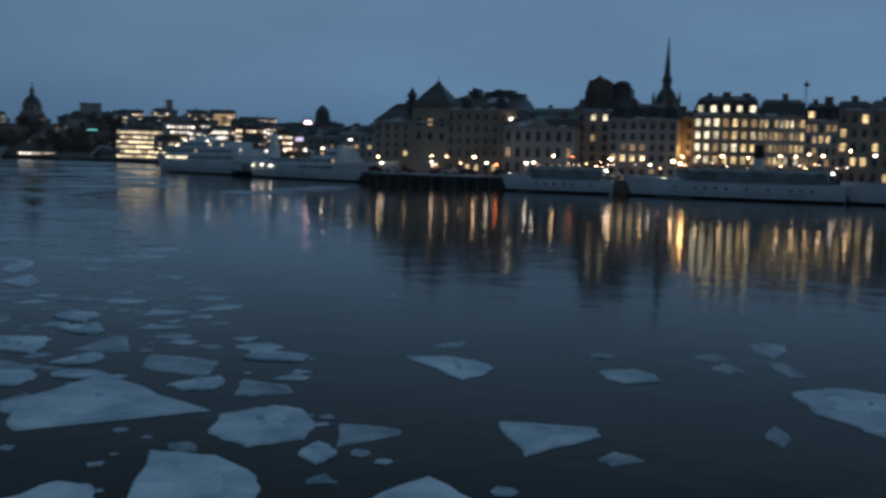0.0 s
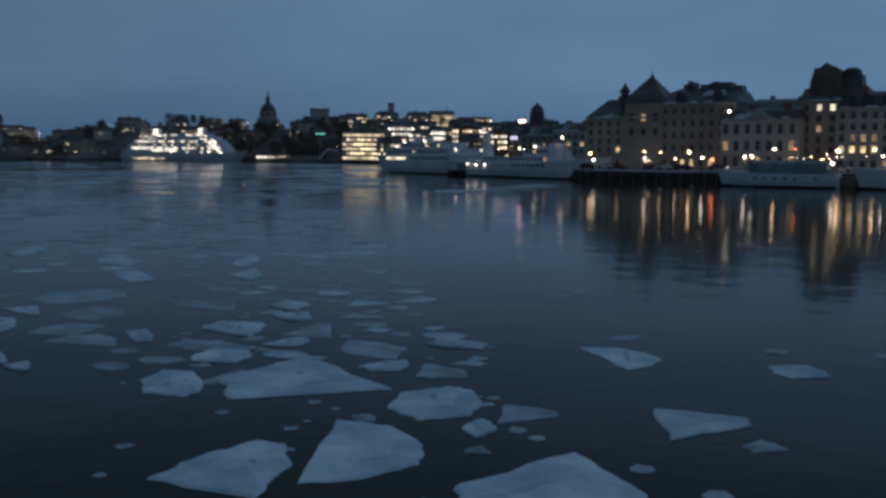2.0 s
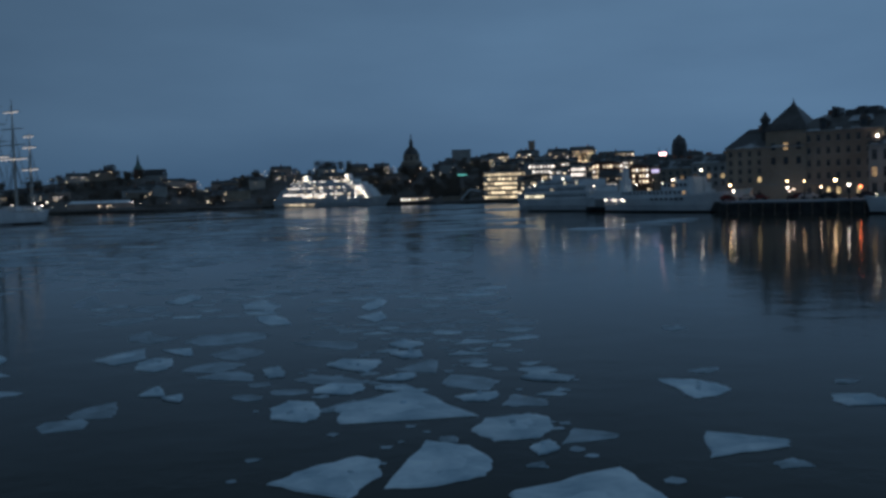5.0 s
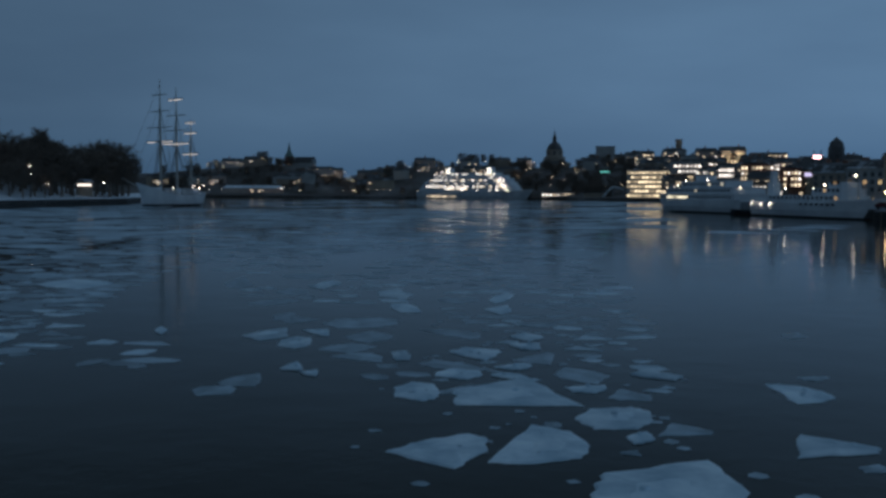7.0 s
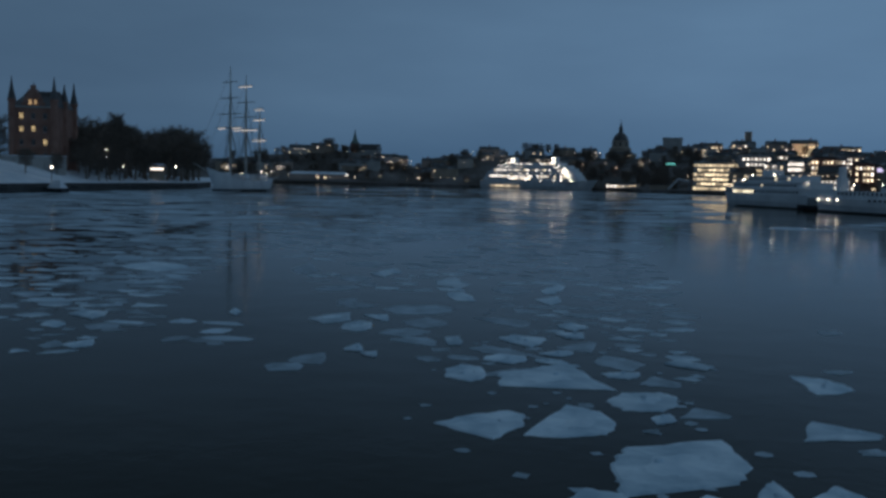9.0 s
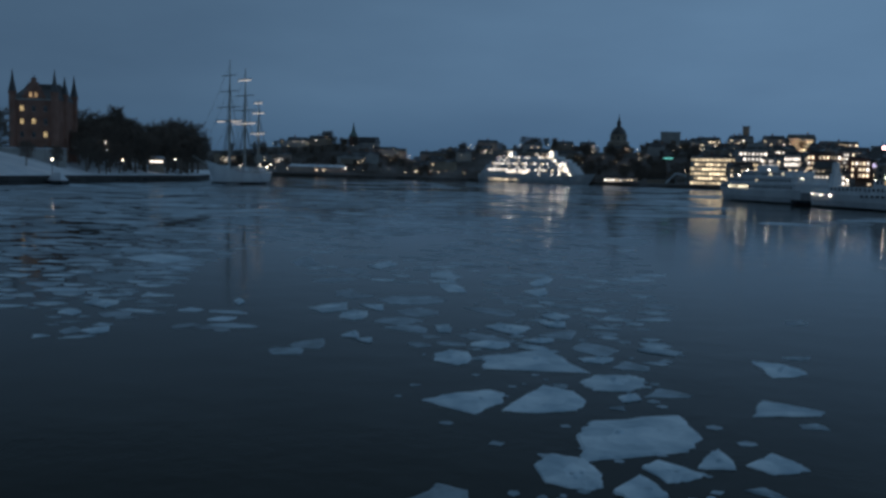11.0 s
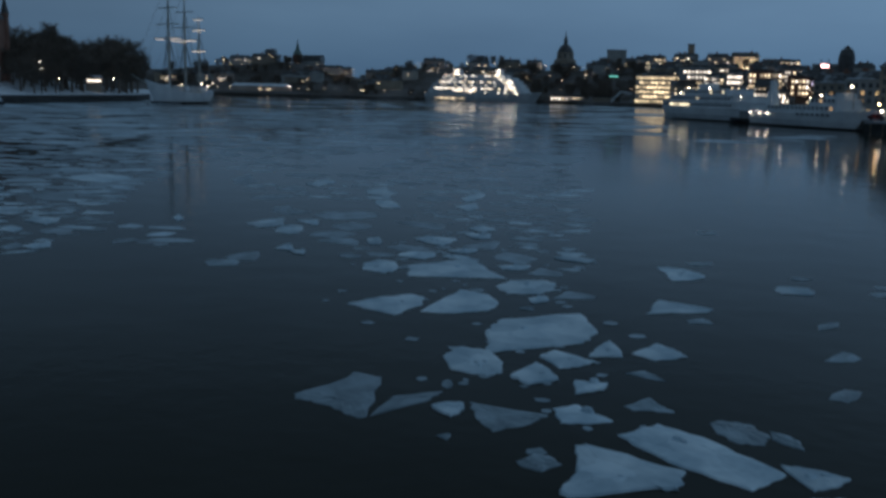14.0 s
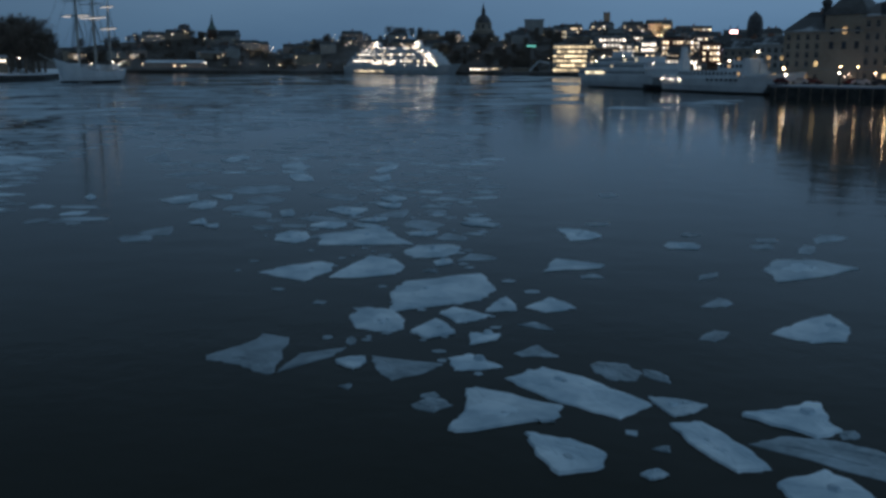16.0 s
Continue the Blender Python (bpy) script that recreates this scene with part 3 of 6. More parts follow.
# pyramid tower and turret on the ochre corner house
bm = bmesh.new()
px, py = dw * 0.78, 5.2
tz = row_z(21.6, 19.4) - QUAY_Z
box(bm, px, py, 0.3, 9.6, 10.6, tz - 0.3)
part("tower", bm, PLASTERS[0], dome_house)
bm = bmesh.new()
box(bm, px, py, tz, 10.6, 11.4, 1.6, 0.82)
box(bm, px, py, tz + 1.6, 8.7, 9.3, 4.6, 0.12)
lathe(bm, [(0.7, tz + 6.0), (0.5, tz + 6.6), (0.15, tz + 7.0), (0.05, tz + 8.0)], 8, px, py)
part("tower_roof", bm, ROOF_DARK, dome_house, "dark pyramid roof with a finial")
for k in range(3):
    for z in (8.2, 11.6):
        part("window", pane_box(1.0, 1.7, LIT_DIM if k == 1 and z > 10 else GLASS), GLASS, dome_house, at=pose(px - 3 + 3 * k, py - 5.36, z))
bm = bmesh.new()
lathe(bm, [(1.0, dh + 1.0), (1.0, tz + 2.6), (1.3, tz + 2.8), (1.2, tz + 3.5), (0.5, tz + 4.4), (0.1, tz + 5.2)], 10, dw * 0.42, 5.0)
part("turret", bm, ROOF_DARK, dome_house, "slender dark turret")
# ---------------------------------------------------------------- the tall thin church spire behind the row
sp = P(35.62, 420)
spire = thing("church_spire", pose(sp.x, sp.y, 0), "thin dark copper church spire rising behind the roofs", "church")
K = 420 / 250.0
bm = bmesh.new()
box(bm, 0, 0, 0, 8.5, 8.5, 4.0 + 17.5 * K)
part("tower", bm, BRICK, spire)
z0 = 4.0 + 17.5 * K
bm = bmesh.new()
lathe(bm, [(4.6, z0), (4.5, z0 + 1.5), (3.8, z0 + 3.6), (2.6, z0 + 5.4), (1.9, z0 + 6.2), (1.9, z0 + 9), (2.3, z0 + 9.3), (1.3, z0 + 11.6), (0.9, z0 + 17), (0.45, z0 + 23), (0.12, z0 + 27.5)], 8)
part("spire", bm, ROOF_DARK, spire)
for k in range(4):
    bm = bmesh.new()
    lathe(bm, [(0.7, z0 - 0.5), (0.8, z0 + 1.5), (0.3, z0 + 4.0), (0.05, z0 + 5.5)], 6, 3.8 * (-1) ** k, 3.8 * (-1) ** (k // 2))
    part("pinnacle", bm, COPPER, spire)
# rooftop mast
q = ROW_A + ROW_U * row_s(42.6) - ROW_N * 8
ant = thing("roof_antenna", pose(q.x, q.y, row_z(42.6, 21.5)), "thin iron antenna on a roof", "antenna")
bm = bmesh.new()
rod(bm, (0, 0, 0), (0, 0, 6.2), 0.12, 0.08)
part("mast", bm, IRON, ant)
bm = bmesh.new()
lathe(bm, [(0.1, 4.6), (0.6, 4.9), (0.6, 5.3), (0.1, 5.6)], 8)
part("drum", bm, IRON, ant)

# ---------------------------------------------------------------- street lamps on the quays


def street_lamp(place, height, material, label, size=0.42, group="quay lamps"):
    lamp = thing("street_lamp", Matrix.Translation(place), label, "street lamp", group)
    bm = bmesh.new()
    lathe(bm, [(0.22, 0), (0.2, 0.5), (0.09, 0.7), (0.07, height - size)], 8)
    part("post", bm, IRON, lamp)
    bm = bmesh.new()
    bmesh.ops.create_icosphere(bm, subdivisions=2, radius=size, matrix=Matrix.Translation((0, 0, height)))
    part("globe", bm, material, lamp, "glowing lamp globe")
    bm = bmesh.new()
    lathe(bm, [(size * 0.9, height + size * 0.75), (0.1, height + size * 1.35)], 8)
    part("cap", bm, IRON, lamp)
    return lamp


def row_lamp(az, z, material, label, out=14.0, size=0.2):
    d = P(az, 1)
    q = ROW_A + ROW_N * out
    s = (q.y * d.x - q.x * d.y) / (ROW_U.x * d.y - ROW_U.y * d.x)
    place = q + ROW_U * s
    r = math.hypot(place.x, place.y)
    top = 5.2 + (z - 5.2) * r / 225.0
    place.z = QUAY_Z
    street_lamp(place, max(top - QUAY_Z, 1.5), material, label, size)


for az, z in ((18.5, 6.3), (21.6, 6.8), (22.5, 6.7), (28.7, 7.6), (33.8, 7.5), (36.0, 8.2), (36.9, 8.3), (39.6, 8.3), (41.3, 8.8), (42.1, 8.7), (42.8, 9.3), (43.5, 9.0), (44.9, 10.2)):
    row_lamp(az, z, LAMP, "iron street lamp glowing warm orange on the quay")
for az, z in ((24.1, 6.8), (32.0, 7.2), (35.5, 7.0), (38.2, 8.5)):
    row_lamp(az, z, LAMP, "large bright orange quay lamp", size=0.3)
for az, z in ((18.7, 4.9), (21.6, 5.4), (24.8, 5.6), (27.1, 5.8), (27.5, 5.9), (34.2, 6.1), (46.1, 9.3)):
    row_lamp(az, z, LAMP_WHITE, "small white lamp at the quay edge", 20.0, 0.22)
lamp_rnd = random.Random(61)
for k in range(34):
    az = lamp_rnd.uniform(18.8, 46.0)
    row_lamp(az, 4.6 + (az - 18) * 0.07 + lamp_rnd.uniform(-0.5, 1.0), lamp_rnd.choice((LAMP_SHOP, LAMP_SHOP, LAMP)), "small lamp before the shop fronts on the quay", lamp_rnd.uniform(0.8, 7), lamp_rnd.uniform(0.08, 0.14))
# the floodlight that turns the alley's end wall orange
q = ROW_A + ROW_U * row_s(36.2, -4.0) - ROW_N * 4.0
flood = bpy.data.lights.new("alley_floodlight", "POINT")
flood.energy, flood.color, flood.shadow_soft_size = 360.0, (1.0, 0.60, 0.22), 0.4
lamp_ob = new("alley_floodlight", flood)
lamp_ob.matrix_basis = pose(q.x, q.y, QUAY_Z + 7.0)
tagged(lamp_ob, "orange floodlight in the mouth of the alley", "floodlight")
row_lamp(36.0, 6.6, LAMP, "orange lamp in the alley mouth", 1.0, 0.28)
row_lamp(29.8, 7.5, LAMP_RED, "red glowing signal lamp on the quay", size=0.14)
row_lamp(25.4, 5.2, LAMP_RED, "red glowing signal lamp on the quay", size=0.25)

# ---------------------------------------------------------------- parked cars on the quay


def car_meshes():
    prof = [(-2.1, 0.35), (2.1, 0.35), (2.15, 0.75), (1.2, 0.9), (0.55, 1.42), (-1.1, 1.45), (-1.75, 0.98), (-2.15, 0.9)]
    bm = bmesh.new()
    for y in (-0.85, 0.85):
        vs = [bm.verts.new((x, y * (0.86 if z > 1.2 else 1.0), z)) for x, z in prof]
        bm.faces.new(vs)
    bm.verts.ensure_lookup_table()
    n = len(prof)
    for i in range(n):
        j = (i + 1) % n
        bm.faces.new((bm.verts[i], bm.verts[j], bm.verts[n + j], bm.verts[n + i]))
    wheel = bmesh.new()
    bmesh.ops.create_cone(wheel, cap_ends=True, segments=14, radius1=0.33, radius2=0.33, depth=0.22, matrix=Matrix.Rotation(math.pi / 2, 4, "X"))
    glass = bmesh.new()
    for y in (-0.80, 0.80):
        quad(glass, (1.0, y * 1.02, 0.98), (0.5, y * 0.96, 1.36), (-1.05, y * 0.96, 1.38), (-1.6, y * 1.02, 1.0))
    bmesh.ops.solidify(glass, geom=glass.faces, thickness=0.03)
    lampm = bmesh.new()
    box(lampm, 2.1, -0.6, 0.62, 0.12, 0.3, 0.14)
    return bm, mesh_of(wheel, "wheel", RUBBER), mesh_of(glass, "side_window", GLASS), mesh_of(lampm, "headlight", LAMP_WHITE)


car_bm, WHEEL_ME, CAR_GLASS, HEADLIGHT = car_meshes()
car_body = mesh_of(car_bm, "body", CAR_PAINTS[0])
CAR_BODIES = [car_body, car_body.copy(), car_body.copy()]
for me, material in zip(CAR_BODIES, CAR_PAINTS):
    me.materials.clear()
    me.materials.append(material)
rnd = random.Random(5)
for k, az in enumerate((19.3, 20.4, 21.0, 22.9, 23.6, 24.5, 26.3, 27.9, 29.2, 30.4, 31.2, 32.6, 34.8, 37.4, 40.2, 43.9)):
    colour = rnd.randrange(3)
    q = ROW_A + ROW_U * row_s(az) + ROW_N * rnd.uniform(8, 11)
    c = thing("car", pose(q.x, q.y, QUAY_Z, 0, 0, ROW_TURN + (180 if k % 2 else 0)), ("dark", "silver", "red")[colour] + " parked car on the snowy quay", "car", "cars on the quay")
    part("body", CAR_BODIES[colour], CAR_PAINTS[colour], c)
    part("side_window", CAR_GLASS, GLASS, c)
    for x in (-1.3, 1.3):
        for y in (-0.8, 0.8):
            part("wheel", WHEEL_ME, RUBBER, c, at=pose(x, y, 0.33))
    if k % 3 == 0:
        part("headlight", HEADLIGHT, LAMP_WHITE, c, "lit headlight")


# ---------------------------------------------------------------- ships
def hull_mesh(bm, length, beam, free, sheer=0.9, bow=0.3, draft=0.6, stern=0.75, n=22, overhang=0.0):
    """A ship's hull along x with its bow at +x, flared, with sheer; closed by a deck."""
    rows = []
    for k in range(n + 1):
        u = k / n
        x = (u - 0.5) * length
        full = min(1.0, (1 - u) / bow) ** 0.65 if u > 1 - bow else 1.0
        if u < 0.18:
            full *= stern + (1 - stern) * (u / 0.18) ** 0.6
        top = free + sheer * (2 * u - 0.9) ** 2 * (1.6 if u > 0.45 else 0.6)
        rake = 0.06 * length * max(0.0, (u - 0.72) / 0.28) ** 2
        row = []
        for f, z in ((0.55, -draft), (0.86, 0.05), (0.97, free * 0.5), (1.0, top)):
            low = (top - z) / (top + draft)
            dx = rake * (1 - low) - overhang * length * low * (max(0.0, (u - 0.6) / 0.4) ** 1.5 - 0.8 * max(0.0, (0.3 - u) / 0.3) ** 1.5)
            row.append((x + dx, beam / 2 * max(full * f if z < free * 0.6 else full, 0.02), z))
        rows.append(row)
    left = [[bm.verts.new((x, y, z)) for x, y, z in r] for r in rows]
    right = [[bm.verts.new((x, -y, z)) for x, y, z in r] for r in rows]
    for a, b in zip(left, left[1:]):
        for k in range(3):
            bm.faces.new((a[k], b[k], b[k + 1], a[k + 1]))
    for a, b in zip(right, right[1:]):
        for k in range(3):
            bm.faces.new((a[k + 1], b[k + 1], b[k], a[k]))
    for k in range(n):
        bm.faces.new((left[k][3], left[k + 1][3], right[k + 1][3], right[k][3]))
    for k in range(3):
        bm.faces.new((left[0][k], left[0][k + 1], right[0][k + 1], right[0][k]))
        bm.faces.new((left[n][k], right[n][k], right[n][k + 1], left[n][k + 1]))


def boot_band(ship, length, beam, colour):
    """The dark band along the waterline."""
    bm = bmesh.new()
    hull_mesh(bm, length * 0.995, beam * 1.012, 0.42, sheer=0.0, draft=0.6)
    part("waterline_band", bm, colour, ship, "dark band along the waterline")


def deckhouse(bm, x0, x1, beam, z0, h, round_front=0.8):
    """A deckhouse with slightly raked ends."""
    w = beam
    pts = [(x0, -w / 2), (x1 - round_front, -w / 2), (x1, -w * 0.3), (x1, w * 0.3), (x1 - round_front, w / 2), (x0, w / 2)]
    lo = [bm.verts.new((x, y, z0)) for x, y in pts]
    hi = [bm.verts.new((x - (0.15 * h if x >= x1 - round_front else -0.05 * h), y * 0.98, z0 + h)) for x, y in pts]
    bm.faces.new(lo[::-1])
    bm.faces.new(hi)
    for i in range(len(pts)):
        j = (i + 1) % len(pts)
        bm.faces.new((lo[i], lo[j], hi[j], hi[i]))


def window_row(ship, x0, x1, y, z, w, h, count, choose, rnd, name="window"):
    for k in range(count):
        material = choose(rnd)
        if material is None:
            continue
        x = x0 + (x1 - x0) * (k + 0.5) / count
        part(name, pane_box(w, h, material, name), material, ship, at=pose(x, y, z))


def set_ship(name, az_stern, r_stern, az_bow, r_bow, label, category="ship", group=""):
    s, b = P(az_stern, r_stern), P(az_bow, r_bow)
    mid, d = (s + b) / 2, b - s
    turn = math.degrees(math.atan2(d.y, d.x))
    return thing(name, pose(mid.x, mid.y, 0, 0, 0, turn), label, category, group), d.length


def near_side(ship):
    """-1 or 1: the side of the ship that faces the bridge."""
    y_axis = ship.matrix_basis.to_3x3() @ Vector((0, 1, 0))
    return 1 if y_axis.dot(-ship.matrix_basis.translation) > 0 else -1


def rail(ship, x0, x1, y, z, h=1.0, gap=1.6):
    bm = bmesh.new()
    n = max(2, int((x1 - x0) / gap))
    for k in range(n + 1):
        x = x0 + (x1 - x0) * k / n
        rod(bm, (x, y, z), (x, y, z + h), 0.04, n=4)
    for f in (0.5, 1.0):
        rod(bm, (x0, y, z + h * f), (x1, y, z + h * f), 0.035, n=4)
    part("railing", bm, SHIP_WHITE, ship)


def mast(ship, x, y, z0, z1, r=0.18, yards=()):
    bm = bmesh.new()
    rod(bm, (x, y, z0), (x, y, z1), r, r * 0.45, 8)
    for z, half in yards:
        rod(bm, (x, y - half, z), (x, y + half, z), r * 0.4, n=5)
    part("mast", bm, SPAR, ship)


def ship_lamp(ship, x, y, z, r=0.3, material=None):
    r *= 0.72
    bm = bmesh.new()
    bmesh.ops.create_icosphere(bm, subdivisions=1, radius=r, matrix=Matrix.Translation((x, y, z)))
    part("deck_lamp", bm, material or LAMP_WHITE, ship, "glowing deck lamp")


# moored excursion boats along the old town quay
def excursion_boat(az0, r0, az1, r1, label, seed, deck=1.7, cover=True, funnel=None, beam=7.5):
    ship, L = set_ship("excursion_boat", az0, r0, az1, r1, label, "boat", "moored boats")
    rnd = random.Random(seed)
    side = near_side(ship)
    bm = bmesh.new()
    hull_mesh(bm, L, beam, deck, sheer=0.5, bow=0.28)
    part("hull", bm, SHIP_WHITE, ship)
    boot_band(ship, L, beam, SHIP_BLUE)
    bm = bmesh.new()
    deckhouse(bm, -L * 0.42, L * 0.30, beam * 0.8, deck, 0.6)
    part("deckhouse", bm, SHIP_WHITE, ship)
    bm = bmesh.new()
    deckhouse(bm, -L * 0.45, L * 0.27, beam * 0.9, deck + 0.6, 0.2)
    part("upper_deck", bm, SHIP_GREY, ship)
    if cover:
        bm = bmesh.new()
        x0, x1, n = -L * 0.42, L * 0.22, 18
        prev = None
        for k in range(n + 1):
            x = x0 + (x1 - x0) * k / n
            sag = 0.12 * math.sin(k * 2.1) + rnd.uniform(-0.05, 0.05)
            rowv = [bm.verts.new((x, yy * beam * 0.42, deck + 0.35 + zz + (sag if zz else 0))) for yy, zz in ((-1.12, 0), (-1.04, 1.7), (0, 2.3), (1.04, 1.7), (1.12, 0))]
            if prev:
                for i in range(4):
                    bm.faces.new((prev[i], prev[i + 1], rowv[i + 1], rowv[i]))
            else:
                bm.faces.new(rowv)
            prev = rowv
        bm.faces.new(prev[::-1])
        part("winter_cover", bm, CANVAS, ship, "grey winter canvas over the upper deck")
    window_row(ship, -L * 0.38, L * 0.30, side * (beam * 0.497 + 0.03), deck * 0.6, 0.45, 0.4, int(L * 0.4), lambda r: SHIP_BLUE if r.random() < 0.8 else None, rnd, "porthole")
    rail(ship, L * 0.24, L * 0.42, side * beam * 0.36, deck + 0.3, 0.9)
    bm = bmesh.new()
    deckhouse(bm, L * 0.225, L * 0.30, beam * 0.45, deck + 0.8, 1.7)
    part("wheelhouse", bm, SHIP_GREY, ship)
    mast(ship, L * 0.3, 0, deck, deck + 8, 0.1)
    if funnel:
        bm = bmesh.new()
        lathe(bm, [(0.95, deck + 0.8), (0.95, deck + 4.6)], 14, funnel * L, 0)
        f = part("funnel", bm, SHIP_WHITE, ship, "white funnel with a black top")
        bm = bmesh.new()
        lathe(bm, [(1.0, deck + 4.6), (1.0, deck + 7.0), (0.8, deck + 7.05)], 14, funnel * L, 0)
        part("funnel_top", bm, IRON, f)
    return ship, L, side


boat, L, side = excursion_boat(32.0, 193, 25.95, 198, "white excursion boat with a canvas winter cover", 21, 2.5)
ship_lamp(boat, -L * 0.44, 0, 4.6, 0.3)
ship_lamp(boat, -L * 0.38, 0, 3.9, 0.26)
boat, L, side = excursion_boat(44.6, 184, 33.25, 190, "long white steamer with portholes, grey cover and funnel", 22, 3.0, True, -0.10)
ship_lamp(boat, L * 0.47, side * 0.3, 1.9, 0.24)
ship_lamp(boat, -L * 0.44, side * 2, 5.2, 0.3)
excursion_boat(57.5, 186, 45.0, 184, "white moored boat farther along the quay", 23, 3.0, True)
# dark landing stage between the boats
bm = bmesh.new()
box(bm, 0, 0, -0.4, 4.2, 5, 2.6)
q = P(32.55, 196)
stage = thing("landing_stage", pose(q.x, q.y, 0, 0, 0, ROW_TURN), "dark timber landing stage between the boats", "landing stage")
part("deck", bm, BARK, stage)
for x in (-1.9, 1.9):
    for y in (-2.3, 2.3):
        bm = bmesh.new()
        rod(bm, (x, y, -0.5), (x, y, 3.0), 0.16, n=8)
        part("pile", bm, BARK, stage)

# white ship with a high bow beside the pier
ship, L = set_ship("museum_ship", 12.0, 280, 19.2, 234, "white ship with a raked bow, lattice mast and deck lamps", "ship", "moored ships")
side = near_side(ship)
rnd = random.Random(31)
bm = bmesh.new()
hull_mesh(bm, L, 10.5, 3.7, sheer=1.0, bow=0.36)
part("hull", bm, SHIP_WHITE, ship)
boot_band(ship, L, 10.5, SHIP_BLUE)
for x0, x1, z0, h, b in ((-L * 0.34, L * 0.24, 3.7, 1.9, 8.6), (L * 0.00, L * 0.23, 5.6, 1.8, 7.0), (L * 0.10, L * 0.21, 7.4, 1.5, 5.6)):
    bm = bmesh.new()
    deckhouse(bm, x0, x1, b, z0, h)
    part("deckhouse", bm, SHIP_WHITE, ship)
    window_row(ship, x0 + 1, x1 - 1.6, side * (b * 0.495 + 0.03), z0 + 0.9, 0.9, 0.75, int((x1 - x0) / 2.0), lambda r: GLASS if r.random() < 0.85 else LIT_DIM, rnd)
bm = bmesh.new()
for k in range(2):
    box(bm, -L * 0.40, 0, 5.6 + k * 3.0, 2.6 - k, 2.6 - k, 3.6, 0.85)
part("funnel_tower", bm, SHIP_WHITE, ship, "white tower mast")
bm = bmesh.new()
rod(bm, (-L * 0.40, 0, 11.5), (-L * 0.40, 0, 15.5), 0.15, 0.07)
for z in (12.8, 14.0):
    rod(bm, (-L * 0.40, -2.2, z), (-L * 0.40, 2.2, z), 0.07, n=4)
part("mast", bm, SPAR, ship)
mast(ship, L * 0.24, 0, 5.0, 12.0, 0.12)
rail(ship, -L * 0.48, L * 0.46, side * 4.6, 3.9, 1.0)
window_row(ship, -L * 0.05, L * 0.22, side * 5.28, 3.1, 1.1, 0.55, 7, lambda r: SHIP_BLUE, rnd, "name_mark")
for x, z in ((-L * 0.44, 3.4), (-L * 0.36, 3.3), (-L * 0.28, 3.3)):
    ship_lamp(ship, x, side * 5.4, z, 0.24)
ship_lamp(ship, -L * 0.30, 0, 7.4, 0.26)
ship_lamp(ship, -L * 0.08, 0, 7.4, 0.26)
ship_lamp(ship, L * 0.22, 0, 10.4, 0.36)
ship_lamp(ship, L * 0.08, side * 2.9, 8.2, 0.34)

# broad white archipelago ferry behind it
ship, L = set_ship("white_ferry", 11.6, 292, 6.55, 338, "broad white ferry with stacked decks and one lit saloon", "ship", "moored ships")
side = near_side(ship)
rnd = random.Random(32)
bm = bmesh.new()
hull_mesh(bm, L, 13, 3.8, sheer=0.8, bow=0.22)
part("hull", bm, SHIP_WHITE, ship)
boot_band(ship, L, 13, SHIP_BLUE)
for k, (x0, x1, b) in enumerate(((-L * 0.47, L * 0.38, 12.4), (-L * 0.44, L * 0.30, 11.6), (-L * 0.34, L * 0.16, 9.5))):
    bm = bmesh.new()
    deckhouse(bm, x0, x1, b, 3.9 + 2.0 * k, 1.95)
    part("deckhouse", bm, SHIP_WHITE, ship)
    bm = bmesh.new()
    deckhouse(bm, x0 - 0.3, x1 + 0.3, b + 0.5, 3.9 + 2.0 * k + 1.85, 0.18)
    part("deck_edge", bm, SHIP_WHITE, ship)
    window_row(ship, x0 + 1, x1 - 1.6, side * (b * 0.495 + 0.04), 4.55 + 2.0 * k, 0.95, 0.62, int((x1 - x0) / 1.9),
               (lambda r: GLASS) if k == 0 else (lambda r: GLASS if r.random() < 0.93 else LIT_PALE), rnd)
window_row(ship, L * 0.02, L * 0.26, side * (12.4 * 0.495 + 0.10), 4.5, 1.3, 0.7, 8, lambda r: LIT_PALE, rnd, "lit_saloon_window")
bm = bmesh.new()
deckhouse(bm, -L * 0.05, L * 0.08, 4.0, 9.8, 1.9)
part("funnel", bm, SHIP_WHITE, ship)
mast(ship, L * 0.12, 0, 9.6, 15, 0.12)
rail(ship, -L * 0.42, L * 0.28, side * 5.7, 7.9, 1.0)
for x, z in ((-L * 0.44, 7.8), (L * 0.24, 8.6), (L * 0.14, 10.2), (-L * 0.1, 10.2)):
    ship_lamp(ship, x, side * 3, z, 0.26)
# dark work barge between the two ships
q = P(11.8, 280)
barge = thing("work_barge", pose(q.x, q.y, 0, 0, 0, -50), "low dark work barge between two white ships", "barge")
bm = bmesh.new()
hull_mesh(bm, 16, 6, 1.4, sheer=0.3, bow=0.2)
part("hull", bm, SHIP_BLUE, barge)
bm = bmesh.new()
deckhouse(bm, -5, 0, 3.6, 1.4, 2.2)
part("cabin", bm, SHIP_GREY, barge)

# brightly lit cruise ferry on the far quay
ship, L = set_ship("cruise_ferry", -7.9, 930, -1.7, 860, "large white cruise ferry with blazing lit decks", "ship", "far ships")
side = near_side(ship)
rnd = random.Random(33)
bm = bmesh.new()
hull_mesh(bm, L, 24, 7.0, sheer=1.2, bow=0.2, stern=0.9)
part("hull", bm, SHIP_WHITE, ship)
tiers = ((-0.46, 0.43, 23.6, 7.2, 3.2), (-0.44, 0.41, 23.2, 10.4, 3.0), (-0.42, 0.39, 22.6, 13.4, 3.0), (-0.38, 0.36, 22.0, 16.4, 3.0), (-0.33, 0.32, 20.0, 19.4, 2.8), (-0.26, 0.26, 16.0, 22.2, 2.4))
